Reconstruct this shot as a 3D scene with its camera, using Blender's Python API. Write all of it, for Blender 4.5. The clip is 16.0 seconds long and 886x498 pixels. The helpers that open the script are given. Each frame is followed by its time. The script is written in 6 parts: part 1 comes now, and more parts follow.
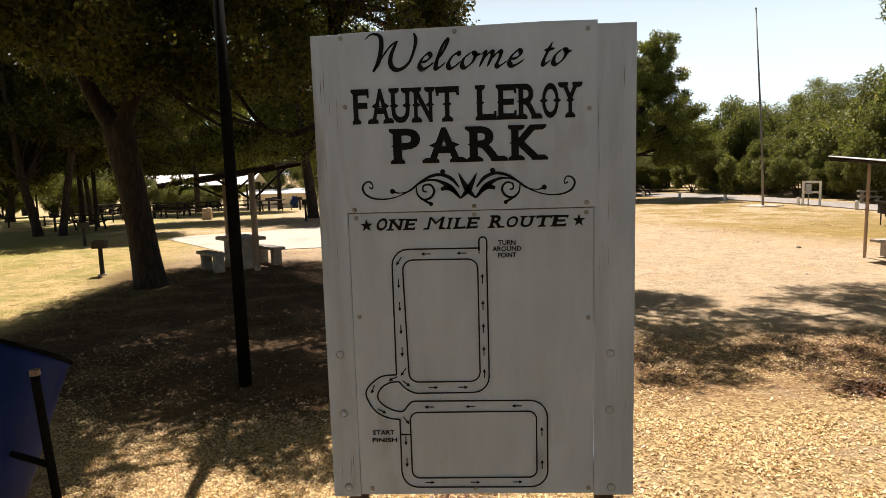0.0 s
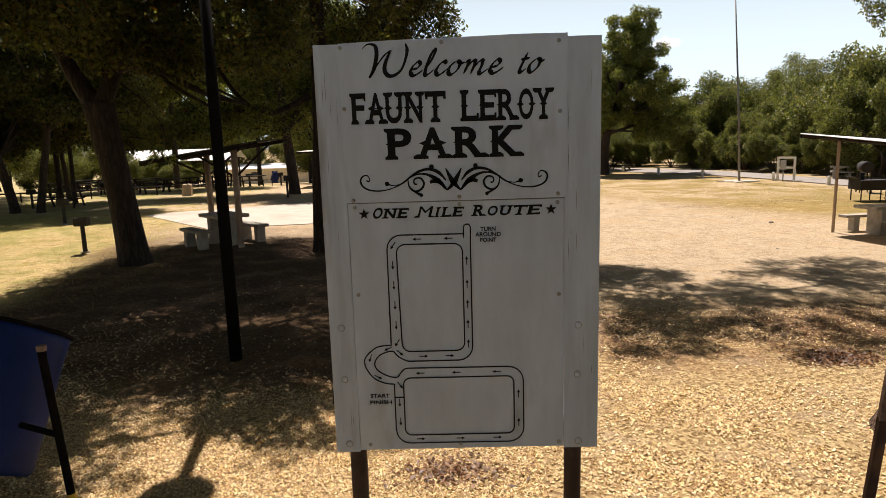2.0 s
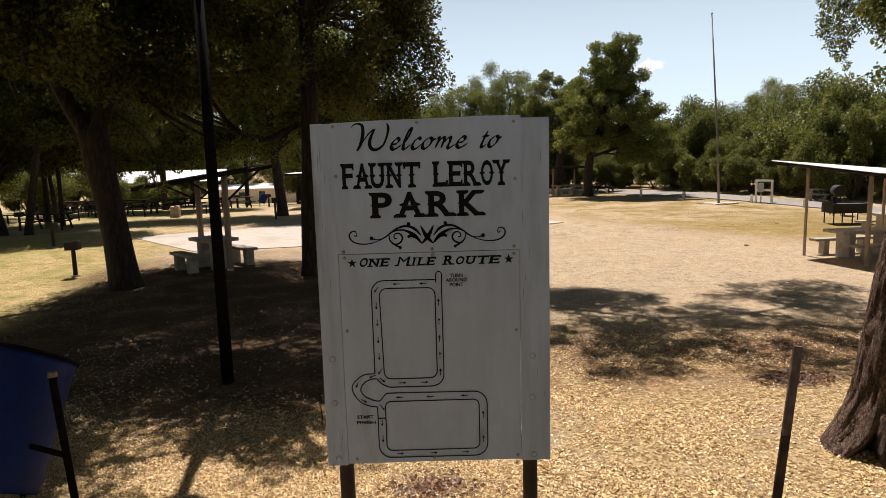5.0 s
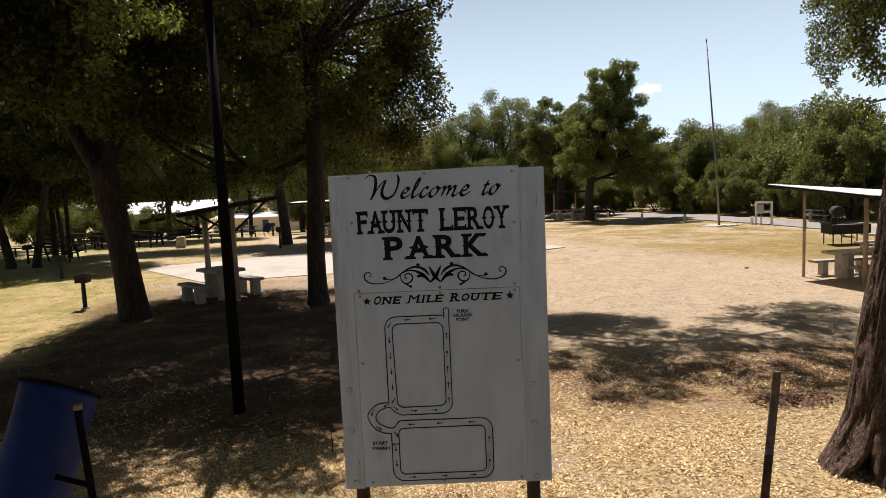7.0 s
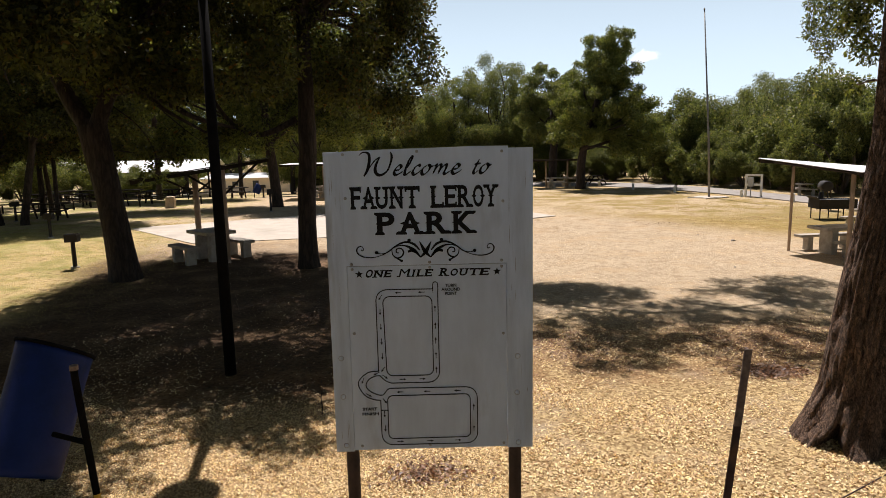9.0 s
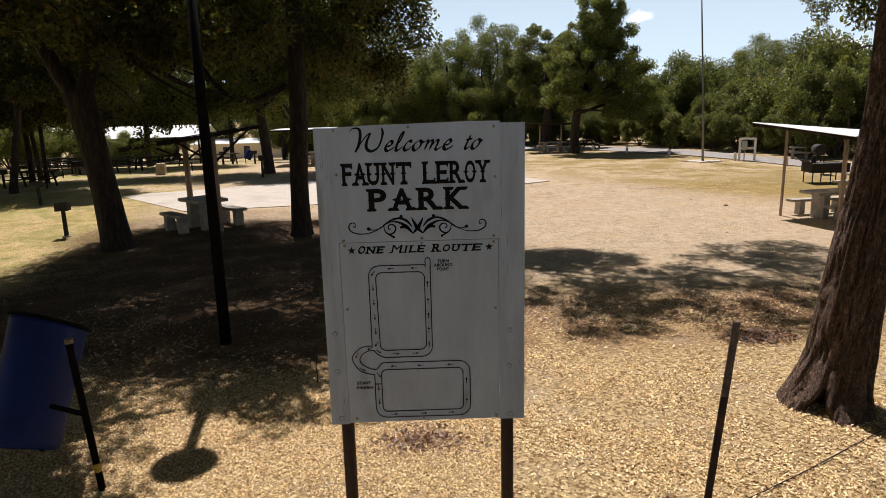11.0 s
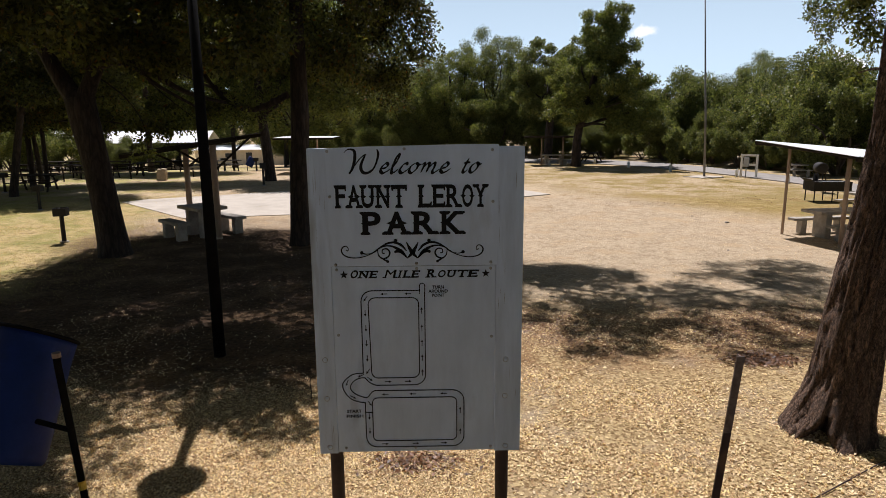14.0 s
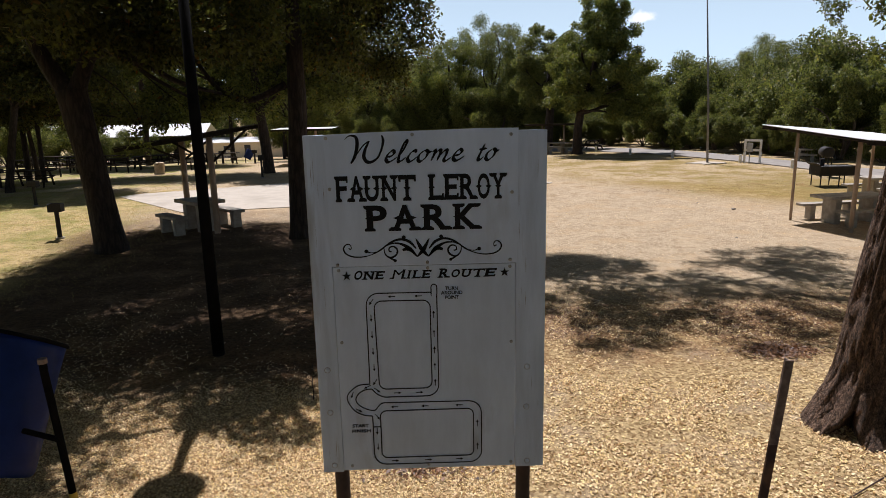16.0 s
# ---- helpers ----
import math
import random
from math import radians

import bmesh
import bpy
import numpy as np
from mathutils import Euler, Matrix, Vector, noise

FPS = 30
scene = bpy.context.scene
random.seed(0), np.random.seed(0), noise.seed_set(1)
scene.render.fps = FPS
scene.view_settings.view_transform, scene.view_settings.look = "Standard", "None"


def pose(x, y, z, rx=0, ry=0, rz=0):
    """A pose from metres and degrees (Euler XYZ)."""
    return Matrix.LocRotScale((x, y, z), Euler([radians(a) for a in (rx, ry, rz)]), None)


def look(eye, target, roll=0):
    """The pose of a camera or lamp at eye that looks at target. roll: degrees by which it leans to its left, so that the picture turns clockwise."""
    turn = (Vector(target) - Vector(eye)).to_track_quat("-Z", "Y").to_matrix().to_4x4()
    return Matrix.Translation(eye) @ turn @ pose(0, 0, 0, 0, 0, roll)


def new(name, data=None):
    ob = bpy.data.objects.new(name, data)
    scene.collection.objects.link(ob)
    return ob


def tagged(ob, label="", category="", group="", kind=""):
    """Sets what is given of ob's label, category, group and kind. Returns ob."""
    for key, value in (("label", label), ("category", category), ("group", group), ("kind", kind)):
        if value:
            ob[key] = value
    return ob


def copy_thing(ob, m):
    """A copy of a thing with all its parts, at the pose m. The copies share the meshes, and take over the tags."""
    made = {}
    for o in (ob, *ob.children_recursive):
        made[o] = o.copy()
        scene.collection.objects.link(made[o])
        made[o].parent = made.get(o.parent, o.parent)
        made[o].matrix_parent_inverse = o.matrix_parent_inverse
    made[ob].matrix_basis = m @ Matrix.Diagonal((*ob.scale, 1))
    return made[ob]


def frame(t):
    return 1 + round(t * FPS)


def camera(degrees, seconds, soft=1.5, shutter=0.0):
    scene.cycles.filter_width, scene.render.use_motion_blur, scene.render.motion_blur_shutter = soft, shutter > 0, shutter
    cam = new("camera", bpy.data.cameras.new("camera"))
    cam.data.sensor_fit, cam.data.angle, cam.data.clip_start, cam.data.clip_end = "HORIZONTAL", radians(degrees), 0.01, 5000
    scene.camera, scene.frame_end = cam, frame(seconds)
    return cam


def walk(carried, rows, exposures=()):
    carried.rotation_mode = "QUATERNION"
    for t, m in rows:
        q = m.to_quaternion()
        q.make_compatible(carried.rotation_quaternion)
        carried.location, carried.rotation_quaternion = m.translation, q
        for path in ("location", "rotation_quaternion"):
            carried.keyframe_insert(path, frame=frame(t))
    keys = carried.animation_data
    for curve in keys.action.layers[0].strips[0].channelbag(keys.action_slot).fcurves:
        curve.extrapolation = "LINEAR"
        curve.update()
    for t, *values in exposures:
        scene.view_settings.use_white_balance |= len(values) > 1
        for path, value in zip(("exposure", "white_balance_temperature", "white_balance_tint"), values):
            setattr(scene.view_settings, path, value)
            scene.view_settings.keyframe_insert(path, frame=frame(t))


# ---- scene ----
cam = camera(70.0, 16.0, soft=0.5)
PATH = [
    (0, (-0.007, 0.013, 2.391), (-0.097, 1.995, 2.138), -1.7),
    (0.5, (-0.005, -0.034, 2.388), (-0.067, 1.947, 2.117), -2.0),
    (1, (-0.005, -0.101, 2.405), (-0.026, 1.878, 2.117), -1.9),
    (1.5, (-0.012, -0.172, 2.435), (-0.035, 1.804, 2.126), -1.8),
    (2, (-0.019, -0.232, 2.459), (-0.053, 1.74, 2.126), -1.7),
    (2.5, (-0.018, -0.292, 2.489), (-0.03, 1.68, 2.157), -1.5),
    (3, (-0.007, -0.361, 2.523), (-0.019, 1.617, 2.227), -1.3),
    (3.5, (0.011, -0.432, 2.55), (0.008, 1.547, 2.265), -1.3),
    (4, (0.024, -0.499, 2.574), (0.021, 1.48, 2.286), -1.3),
    (6.5, (0.043, -0.794, 2.687), (0.068, 1.195, 2.474), -2.2),
    (7, (0.024, -0.853, 2.71), (0.025, 1.137, 2.515), -2.5),
    (7.5, (0.024, -0.885, 2.731), (0.038, 1.101, 2.499), -2.4),
    (8, (0.028, -0.912, 2.746), (0.052, 1.072, 2.489), -1.6),
    (8.5, (0.033, -0.919, 2.754), (0.072, 1.061, 2.472), -1.1),
    (9, (0.027, -0.939, 2.77), (0.054, 1.037, 2.464), -1.2),
    (11.5, (0.036, -0.933, 2.834), (0.082, 1.021, 2.41), -1.5),
    (12, (0.03, -0.918, 2.848), (0.054, 1.04, 2.44), -1.5),
    (12.5, (0.03, -0.905, 2.853), (0.055, 1.055, 2.457), -1.2),
    (13, (0.035, -0.908, 2.868), (0.06, 1.057, 2.495), -0.7),
    (13.5, (0.05, -0.875, 2.873), (0.098, 1.091, 2.507), -0.7),
    (14, (0.059, -0.835, 2.87), (0.103, 1.127, 2.484), -0.4),
    (14.5, (0.04, -0.777, 2.872), (0.046, 1.189, 2.501), -0.7),
    (15, (0.039, -0.74, 2.881), (0.047, 1.224, 2.502), -0.6),
    (15.5, (0.015, -0.643, 2.858), (0.021, 1.313, 2.445), -0.4),
    (16, (0.014, -0.553, 2.843), (0.056, 1.403, 2.426), -1.2),
]
walk(cam, [(t, look(eye, target, roll)) for t, eye, target, roll in PATH], exposures=[(0.0, 0.74, 7050, 19), (2.0, 0.58, 7000, 20), (4.0, 0.39, 6850, 20), (7.0, 0.42, 6450, 19), (9.0, 0.44, 6550, 19), (12.0, 0.22, 6300, 19), (16.0, 0.21, 6100, 19)])

# ---- world, sun ----
SUN_WAY = Vector((-0.185, 0.983, 0.0)).normalized()
SUN_ELEV = radians(60.7)
to_sun = Vector((SUN_WAY.x * math.cos(SUN_ELEV), SUN_WAY.y * math.cos(SUN_ELEV), math.sin(SUN_ELEV)))
world = bpy.data.worlds.new("world")
scene.world = world
world.use_nodes = True
wn, wl = world.node_tree.nodes, world.node_tree.links
sky = wn.new("ShaderNodeTexSky")
sky.sky_type, sky.sun_disc = "NISHITA", False
sky.sun_elevation, sky.sun_rotation = SUN_ELEV, math.atan2(SUN_WAY.x, SUN_WAY.y)
sky.air_density, sky.dust_density, sky.ozone_density = 0.55, 0.3, 1.0
wn["Background"].inputs["Strength"].default_value = 0.0405
# small fair-weather clouds low over the woods
wtc, wnoise, wmix = wn.new("ShaderNodeTexCoord"), wn.new("ShaderNodeTexNoise"), wn.new("ShaderNodeMix")
wnoise.inputs["Scale"].default_value, wnoise.inputs["Detail"].default_value = 38.0, 8.0
wmix.data_type = "RGBA"
wl.new(wtc.outputs["Generated"], wnoise.inputs["Vector"])
cloud_cover = None
for way, size in (((0.312, 0.941, 0.129), 0.021), ((0.545, 0.835, 0.076), 0.034), ((0.80, 0.58, 0.16), 0.05), ((0.2, -0.95, 0.25), 0.09), ((-0.8, -0.5, 0.33), 0.08)):
    gap, flat, reach, edge = wn.new("ShaderNodeVectorMath"), wn.new("ShaderNodeVectorMath"), wn.new("ShaderNodeVectorMath"), wn.new("ShaderNodeMath")
    gap.operation, flat.operation, reach.operation, edge.operation = "SUBTRACT", "MULTIPLY", "LENGTH", "MULTIPLY_ADD"
    gap.inputs[1].default_value, flat.inputs[1].default_value = way, (1.0, 1.0, 1.9)
    edge.inputs[1].default_value = size * 2.6
    wl.new(wtc.outputs["Generated"], gap.inputs[0])
    wl.new(gap.outputs["Vector"], flat.inputs[0])
    wl.new(flat.outputs["Vector"], reach.inputs[0])
    wl.new(wnoise.outputs["Fac"], edge.inputs[0])
    wl.new(reach.outputs["Value"], edge.inputs[2])
    puff = wn.new("ShaderNodeMapRange")
    puff.interpolation_type = "SMOOTHSTEP"
    puff.inputs["From Min"].default_value, puff.inputs["From Max"].default_value = size * 2.2, size * 1.6
    puff.inputs["To Min"].default_value, puff.inputs["To Max"].default_value = 0.0, 0.85
    wl.new(edge.outputs["Value"], puff.inputs["Value"])
    if cloud_cover is None:
        cloud_cover = puff.outputs["Result"]
    else:
        most = wn.new("ShaderNodeMath")
        most.operation = "MAXIMUM"
        wl.new(cloud_cover, most.inputs[0])
        wl.new(puff.outputs["Result"], most.inputs[1])
        cloud_cover = most.outputs["Value"]
wl.new(cloud_cover, wmix.inputs["Factor"])
# summer haze, thickest towards the horizon
wsep, wband, whaze = wn.new("ShaderNodeSeparateXYZ"), wn.new("ShaderNodeMapRange"), wn.new("ShaderNodeMix")
wband.interpolation_type = "SMOOTHSTEP"
wband.inputs["From Min"].default_value, wband.inputs["From Max"].default_value = -0.05, 0.64
wband.inputs["To Min"].default_value, wband.inputs["To Max"].default_value = 0.85, 0.0
whaze.data_type = "RGBA"
whaze.inputs["B"].default_value = (17.4, 22.1, 24.2, 1)
wl.new(wtc.outputs["Generated"], wsep.inputs["Vector"])
wl.new(wsep.outputs["Z"], wband.inputs["Value"])
wl.new(wband.outputs["Result"], whaze.inputs["Factor"])
wdust = wn.new("ShaderNodeMix")
wdust.data_type, wdust.blend_type = "RGBA", "MULTIPLY"
wdust.inputs["Factor"].default_value, wdust.inputs["B"].default_value = 1.0, (0.87, 0.925, 0.83, 1)
wl.new(sky.outputs["Color"], wdust.inputs["A"])
wl.new(wdust.outputs["Result"], whaze.inputs["A"])
wl.new(whaze.outputs["Result"], wmix.inputs["A"])
wmix.inputs["B"].default_value = (23.5, 24.0, 24.6, 1)
wl.new(wmix.outputs["Result"], wn["Background"].inputs["Color"])
sun = new("sun", bpy.data.lights.new("sun", "SUN"))
sun.data.energy, sun.data.angle, sun.data.color = 5.0, radians(0.55), (1.0, 0.975, 0.92)
sun.matrix_world = look(to_sun * 60, (0, 0, 0))


# ---- materials ----
def nodes_of(name):
    m = bpy.data.materials.new(name)
    m.use_nodes = True
    nt = m.node_tree
    return m, nt.nodes, nt.links, nt.nodes["Principled BSDF"]


def ramp_of(n, stops):
    r = n.new("ShaderNodeValToRGB")
    e = r.color_ramp.elements
    while len(e) < len(stops):
        e.new(0.5)
    for k, (p, c) in zip(e, stops):
        k.position, k.color = p, (*c, 1)
    return r


def surface(name, dark, light, scale=8.0, rough=0.7, bump=0.2, metal=0.0, stretch=(1, 1, 1), stain=None, stain_scale=1.5, stain_low=0.55, grain=40.0, vary=0.0):
    """A procedural surface: two scales of colour, an optional stain, fine relief."""
    m, n, l, b = nodes_of(name)
    tc, mp = n.new("ShaderNodeTexCoord"), n.new("ShaderNodeMapping")
    mp.inputs["Scale"].default_value = stretch
    l.new(tc.outputs["Object"], mp.inputs["Vector"])
    a, f = n.new("ShaderNodeTexNoise"), n.new("ShaderNodeTexNoise")
    a.inputs["Scale"].default_value, a.inputs["Detail"].default_value, a.inputs["Roughness"].default_value = scale, 8, 0.65
    f.inputs["Scale"].default_value, f.inputs["Detail"].default_value = grain, 4
    l.new(mp.outputs["Vector"], a.inputs["Vector"])
    l.new(mp.outputs["Vector"], f.inputs["Vector"])
    r = ramp_of(n, [(0.32, dark), (0.68, light)])
    l.new(a.outputs["Fac"], r.inputs["Fac"])
    colour = r.outputs["Color"]
    if stain:
        s, sr, mx = n.new("ShaderNodeTexNoise"), n.new("ShaderNodeMapRange"), n.new("ShaderNodeMix")
        s.inputs["Scale"].default_value, s.inputs["Detail"].default_value = stain_scale, 6
        sr.inputs["From Min"].default_value, sr.inputs["From Max"].default_value = stain_low, stain_low + 0.15
        mx.data_type = "RGBA"
        l.new(mp.outputs["Vector"], s.inputs["Vector"])
        l.new(s.outputs["Fac"], sr.inputs["Value"])
        l.new(sr.outputs["Result"], mx.inputs["Factor"])
        l.new(colour, mx.inputs["A"])
        mx.inputs["B"].default_value = (*stain, 1)
        colour = mx.outputs["Result"]
    if vary:
        oi, hs, mr = n.new("ShaderNodeObjectInfo"), n.new("ShaderNodeHueSaturation"), n.new("ShaderNodeMapRange")
        mr.inputs["To Min"].default_value, mr.inputs["To Max"].default_value = 1 - vary, 1 + vary
        l.new(oi.outputs["Random"], mr.inputs["Value"])
        l.new(mr.outputs["Result"], hs.inputs["Value"])
        l.new(colour, hs.inputs["Color"])
        colour = hs.outputs["Color"]
    l.new(colour, b.inputs["Base Color"])
    rr = n.new("ShaderNodeMapRange")
    rr.inputs["To Min"].default_value, rr.inputs["To Max"].default_value = max(rough - 0.12, 0.05), min(rough + 0.12, 1)
    l.new(f.outputs["Fac"], rr.inputs["Value"])
    l.new(rr.outputs["Result"], b.inputs["Roughness"])
    b.inputs["Metallic"].default_value = metal
    if bump:
        bp = n.new("ShaderNodeBump")
        bp.inputs["Strength"].default_value, bp.inputs["Distance"].default_value = bump, 0.01
        mxh = n.new("ShaderNodeMath")
        mxh.operation = "ADD"
        l.new(a.outputs["Fac"], mxh.inputs[0])
        l.new(f.outputs["Fac"], mxh.inputs[1])
        l.new(mxh.outputs["Value"], bp.inputs["Height"])
        l.new(bp.outputs["Normal"], b.inputs["Normal"])
    return m


def leaf_material(name, dark, light, dry, dry_share=0.06, glow=0.35):
    """Leaves that let light through, each of its own shade."""
    m, n, l, b = nodes_of(name)
    g = n.new("ShaderNodeNewGeometry")
    r = ramp_of(n, [(0.0, dark), (0.8, light), (1 - dry_share, light), (1.0, dry)])
    l.new(g.outputs["Random Per Island"], r.inputs["Fac"])
    l.new(r.outputs["Color"], b.inputs["Base Color"])
    b.inputs["Roughness"].default_value = 0.5
    b.inputs["Specular IOR Level"].default_value = 0.35
    t, mx, hs = n.new("ShaderNodeBsdfTranslucent"), n.new("ShaderNodeMixShader"), n.new("ShaderNodeHueSaturation")
    hs.inputs["Value"].default_value, hs.inputs["Saturation"].default_value = 1.5, 1.15
    l.new(r.outputs["Color"], hs.inputs["Color"])
    l.new(hs.outputs["Color"], t.inputs["Color"])
    mx.inputs["Fac"].default_value = glow
    l.new(b.outputs["BSDF"], mx.inputs[1])
    l.new(t.outputs["BSDF"], mx.inputs[2])
    l.new(mx.outputs["Shader"], n["Material Output"].inputs["Surface"])
    return m


def bark_material(name, dark, light, scale=9.0, along=0.22):
    m, n, l, b = nodes_of(name)
    tc, mp = n.new("ShaderNodeTexCoord"), n.new("ShaderNodeMapping")
    mp.inputs["Scale"].default_value = (1, 1, along)
    v, a = n.new("ShaderNodeTexVoronoi"), n.new("ShaderNodeTexNoise")
    v.feature, v.inputs["Scale"].default_value = "DISTANCE_TO_EDGE", scale
    a.inputs["Scale"].default_value, a.inputs["Detail"].default_value = scale * 2.2, 9
    warp = n.new("ShaderNodeVectorMath")
    warp.operation = "MULTIPLY_ADD"
    warp.inputs[1].default_value = (0.12, 0.12, 0.12)
    l.new(tc.outputs["Object"], mp.inputs["Vector"])
    l.new(mp.outputs["Vector"], a.inputs["Vector"])
    l.new(a.outputs["Color"], warp.inputs[0])
    l.new(mp.outputs["Vector"], warp.inputs[2])
    l.new(warp.outputs["Vector"], v.inputs["Vector"])
    mul = n.new("ShaderNodeMath")
    mul.operation = "MULTIPLY_ADD"
    mul.inputs[1].default_value = 1.6
    l.new(v.outputs["Distance"], mul.inputs[0])
    half = n.new("ShaderNodeMath")
    half.operation, half.inputs[1].default_value = "MULTIPLY", 0.6
    l.new(a.outputs["Fac"], half.inputs[0])
    l.new(half.outputs["Value"], mul.inputs[2])
    r = ramp_of(n, [(0.2, dark), (0.75, light)])
    l.new(mul.outputs["Value"], r.inputs["Fac"])
    l.new(r.outputs["Color"], b.inputs["Base Color"])
    b.inputs["Roughness"].default_value = 0.92
    bp = n.new("ShaderNodeBump")
    bp.inputs["Strength"].default_value, bp.inputs["Distance"].default_value = 1.0, 0.03
    l.new(mul.outputs["Value"], bp.inputs["Height"])
    l.new(bp.outputs["Normal"], b.inputs["Normal"])
    return m


def ground_material():
    """Bare sandy soil in the middle, chips and leaf crumbs close by, dry lawn beyond and to one side."""
    m, n, l, b = nodes_of("park_ground")
    geo, sep = n.new("ShaderNodeNewGeometry"), n.new("ShaderNodeSeparateXYZ")
    l.new(geo.outputs["Position"], sep.inputs["Vector"])

    def noise_of(scale, detail=6, rough=0.6):
        t = n.new("ShaderNodeTexNoise")
        t.inputs["Scale"].default_value, t.inputs["Detail"].default_value, t.inputs["Roughness"].default_value = scale, detail, rough
        l.new(geo.outputs["Position"], t.inputs["Vector"])
        return t.outputs["Fac"]

    def maths(op, a, c, d=None):
        t = n.new("ShaderNodeMath")
        t.operation = op
        for i, v in enumerate((a, c, d)):
            if v is None:
                continue
            if isinstance(v, (int, float)):
                t.inputs[i].default_value = v
            else:
                l.new(v, t.inputs[i])
        return t.outputs["Value"]

    def band(value, lo, hi):
        t = n.new("ShaderNodeMapRange")
        t.interpolation_type = "SMOOTHSTEP"
        t.inputs["From Min"].default_value, t.inputs["From Max"].default_value = lo, hi
        l.new(value, t.inputs["Value"])
        return t.outputs["Result"]

    def mixed(f, a, c):
        t = n.new("ShaderNodeMix")
        t.data_type = "RGBA"
        l.new(f, t.inputs["Factor"])
        for k, v in (("A", a), ("B", c)):
            if isinstance(v, tuple):
                t.inputs[k].default_value = (*v, 1)
            else:
                l.new(v, t.inputs[k])
        return t.outputs["Result"]

    big, mid, fine, tiny = noise_of(0.22, 4), noise_of(1.3, 6), noise_of(14, 6, 0.7), noise_of(70, 4)
    x, y = sep.outputs["X"], sep.outputs["Y"]
    wob = maths("MULTIPLY_ADD", big, 7.0, -3.5)
    # soil
    soil = mixed(band(fine, 0.35, 0.65), (0.34, 0.255, 0.155), (0.60, 0.475, 0.330))
    soil = mixed(band(mid, 0.35, 0.7), soil, (0.55, 0.43, 0.285))
    soil = mixed(band(noise_of(4.5, 8, 0.75), 0.46, 0.72), soil, (0.29, 0.20, 0.115))
    soil = mixed(maths("MULTIPLY", band(noise_of(0.7, 7, 0.7), 0.50, 0.62), 0.7), soil, (0.50, 0.36, 0.215))
    soil = mixed(maths("MULTIPLY", band(noise_of(24.0, 5, 0.7), 0.56, 0.66), 0.6), soil, (0.24, 0.16, 0.085))
    # chips and crumbled leaves
    chip = n.new("ShaderNodeTexVoronoi")
    chip.inputs["Scale"].default_value = 34
    l.new(geo.outputs["Position"], chip.inputs["Vector"])
    chipc = n.new("ShaderNodeSeparateColor")
    l.new(chip.outputs["Color"], chipc.inputs["Color"])
    crumbs = mixed(chipc.outputs["Red"], (0.19, 0.110, 0.045), (0.68, 0.51, 0.26))
    near = band(maths("ADD", y, wob), 10.5, 6.5)
    f_crumb = maths("MULTIPLY", near, band(maths("ADD", mid, maths("MULTIPLY", fine, 0.5)), 0.50, 0.78))
    colour = mixed(f_crumb, soil, crumbs)
    # brown leaf mould under the oaks, its colour darkened to carry their shade
    shaded_mould = mixed(band(fine, 0.3, 0.7), (0.030, 0.016, 0.009), (0.110, 0.060, 0.034))
    shaded_mould = mixed(maths("MULTIPLY", chipc.outputs["Green"], band(mid, 0.45, 0.65)), shaded_mould, (0.26, 0.16, 0.085))
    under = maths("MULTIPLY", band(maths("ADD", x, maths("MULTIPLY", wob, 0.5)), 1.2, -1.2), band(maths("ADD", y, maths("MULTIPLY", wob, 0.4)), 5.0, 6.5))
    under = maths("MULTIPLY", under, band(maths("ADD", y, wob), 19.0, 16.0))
    colour = mixed(maths("MULTIPLY", under, 0.9), colour, shaded_mould)
    # drifts of brown leaf crumbs, also painting the open soil's shade brown
    drift = maths("MULTIPLY", band(maths("ADD", y, maths("MULTIPLY", wob, 0.3)), 5.7, 6.6), band(maths("ADD", y, maths("MULTIPLY", wob, 0.3)), 9.6, 7.6))
    drift = maths("MULTIPLY", drift, band(maths("ADD", noise_of(2.2, 7, 0.7), maths("MULTIPLY", fine, 0.35)), 0.52, 0.74))
    drift = maths("MULTIPLY", drift, band(x, -0.5, 0.6))
    colour = mixed(maths("MULTIPLY", drift, 0.75), colour, mixed(chipc.outputs["Blue"], (0.13, 0.062, 0.026), (0.40, 0.235, 0.11)))
    rust = maths("MULTIPLY", band(x, 0.6, -0.6), band(maths("ADD", y, maths("MULTIPLY", wob, 0.3)), 3.6, 4.8))
    rust = maths("MULTIPLY", rust, maths("MULTIPLY", band(y, 8.0, 6.6), band(maths("ADD", noise_of(1.7, 7, 0.7), maths("MULTIPLY", fine, 0.3)), 0.56, 0.76)))
    colour = mixed(maths("MULTIPLY", rust, 0.35), colour, mixed(chipc.outputs["Blue"], (0.09, 0.042, 0.020), (0.36, 0.19, 0.085)))
    # dry lawn
    lawn = mixed(band(fine, 0.3, 0.7), (0.45, 0.325, 0.145), (0.66, 0.505, 0.26))
    lawn = mixed(band(maths("ADD", mid, maths("MULTIPLY", fine, 0.25)), 0.52, 0.82), lawn, (0.28, 0.265, 0.085))
    lawn = mixed(band(noise_of(5.0, 8, 0.78), 0.50, 0.66), lawn, (0.21, 0.14, 0.06))
    lawn = mixed(maths("MULTIPLY", band(noise_of(0.6, 6, 0.65), 0.52, 0.62), 0.6), lawn, (0.27, 0.255, 0.075))
    left = band(maths("ADD", maths("ADD", x, wob), maths("MULTIPLY", y, 0.12)), -5.6, -7.6)
    far = band(maths("ADD", maths("MULTIPLY_ADD", maths("MINIMUM", x, 14.0), 2.1, y), maths("MULTIPLY", wob, 1.1)), 36.0, 45.0)
    f_lawn = maths("MULTIPLY", left, band(y, 8.0, 10.5))
    f_lawn = maths("MULTIPLY", f_lawn, band(maths("ADD", mid, maths("MULTIPLY", big, 0.5)), 0.42, 0.66))
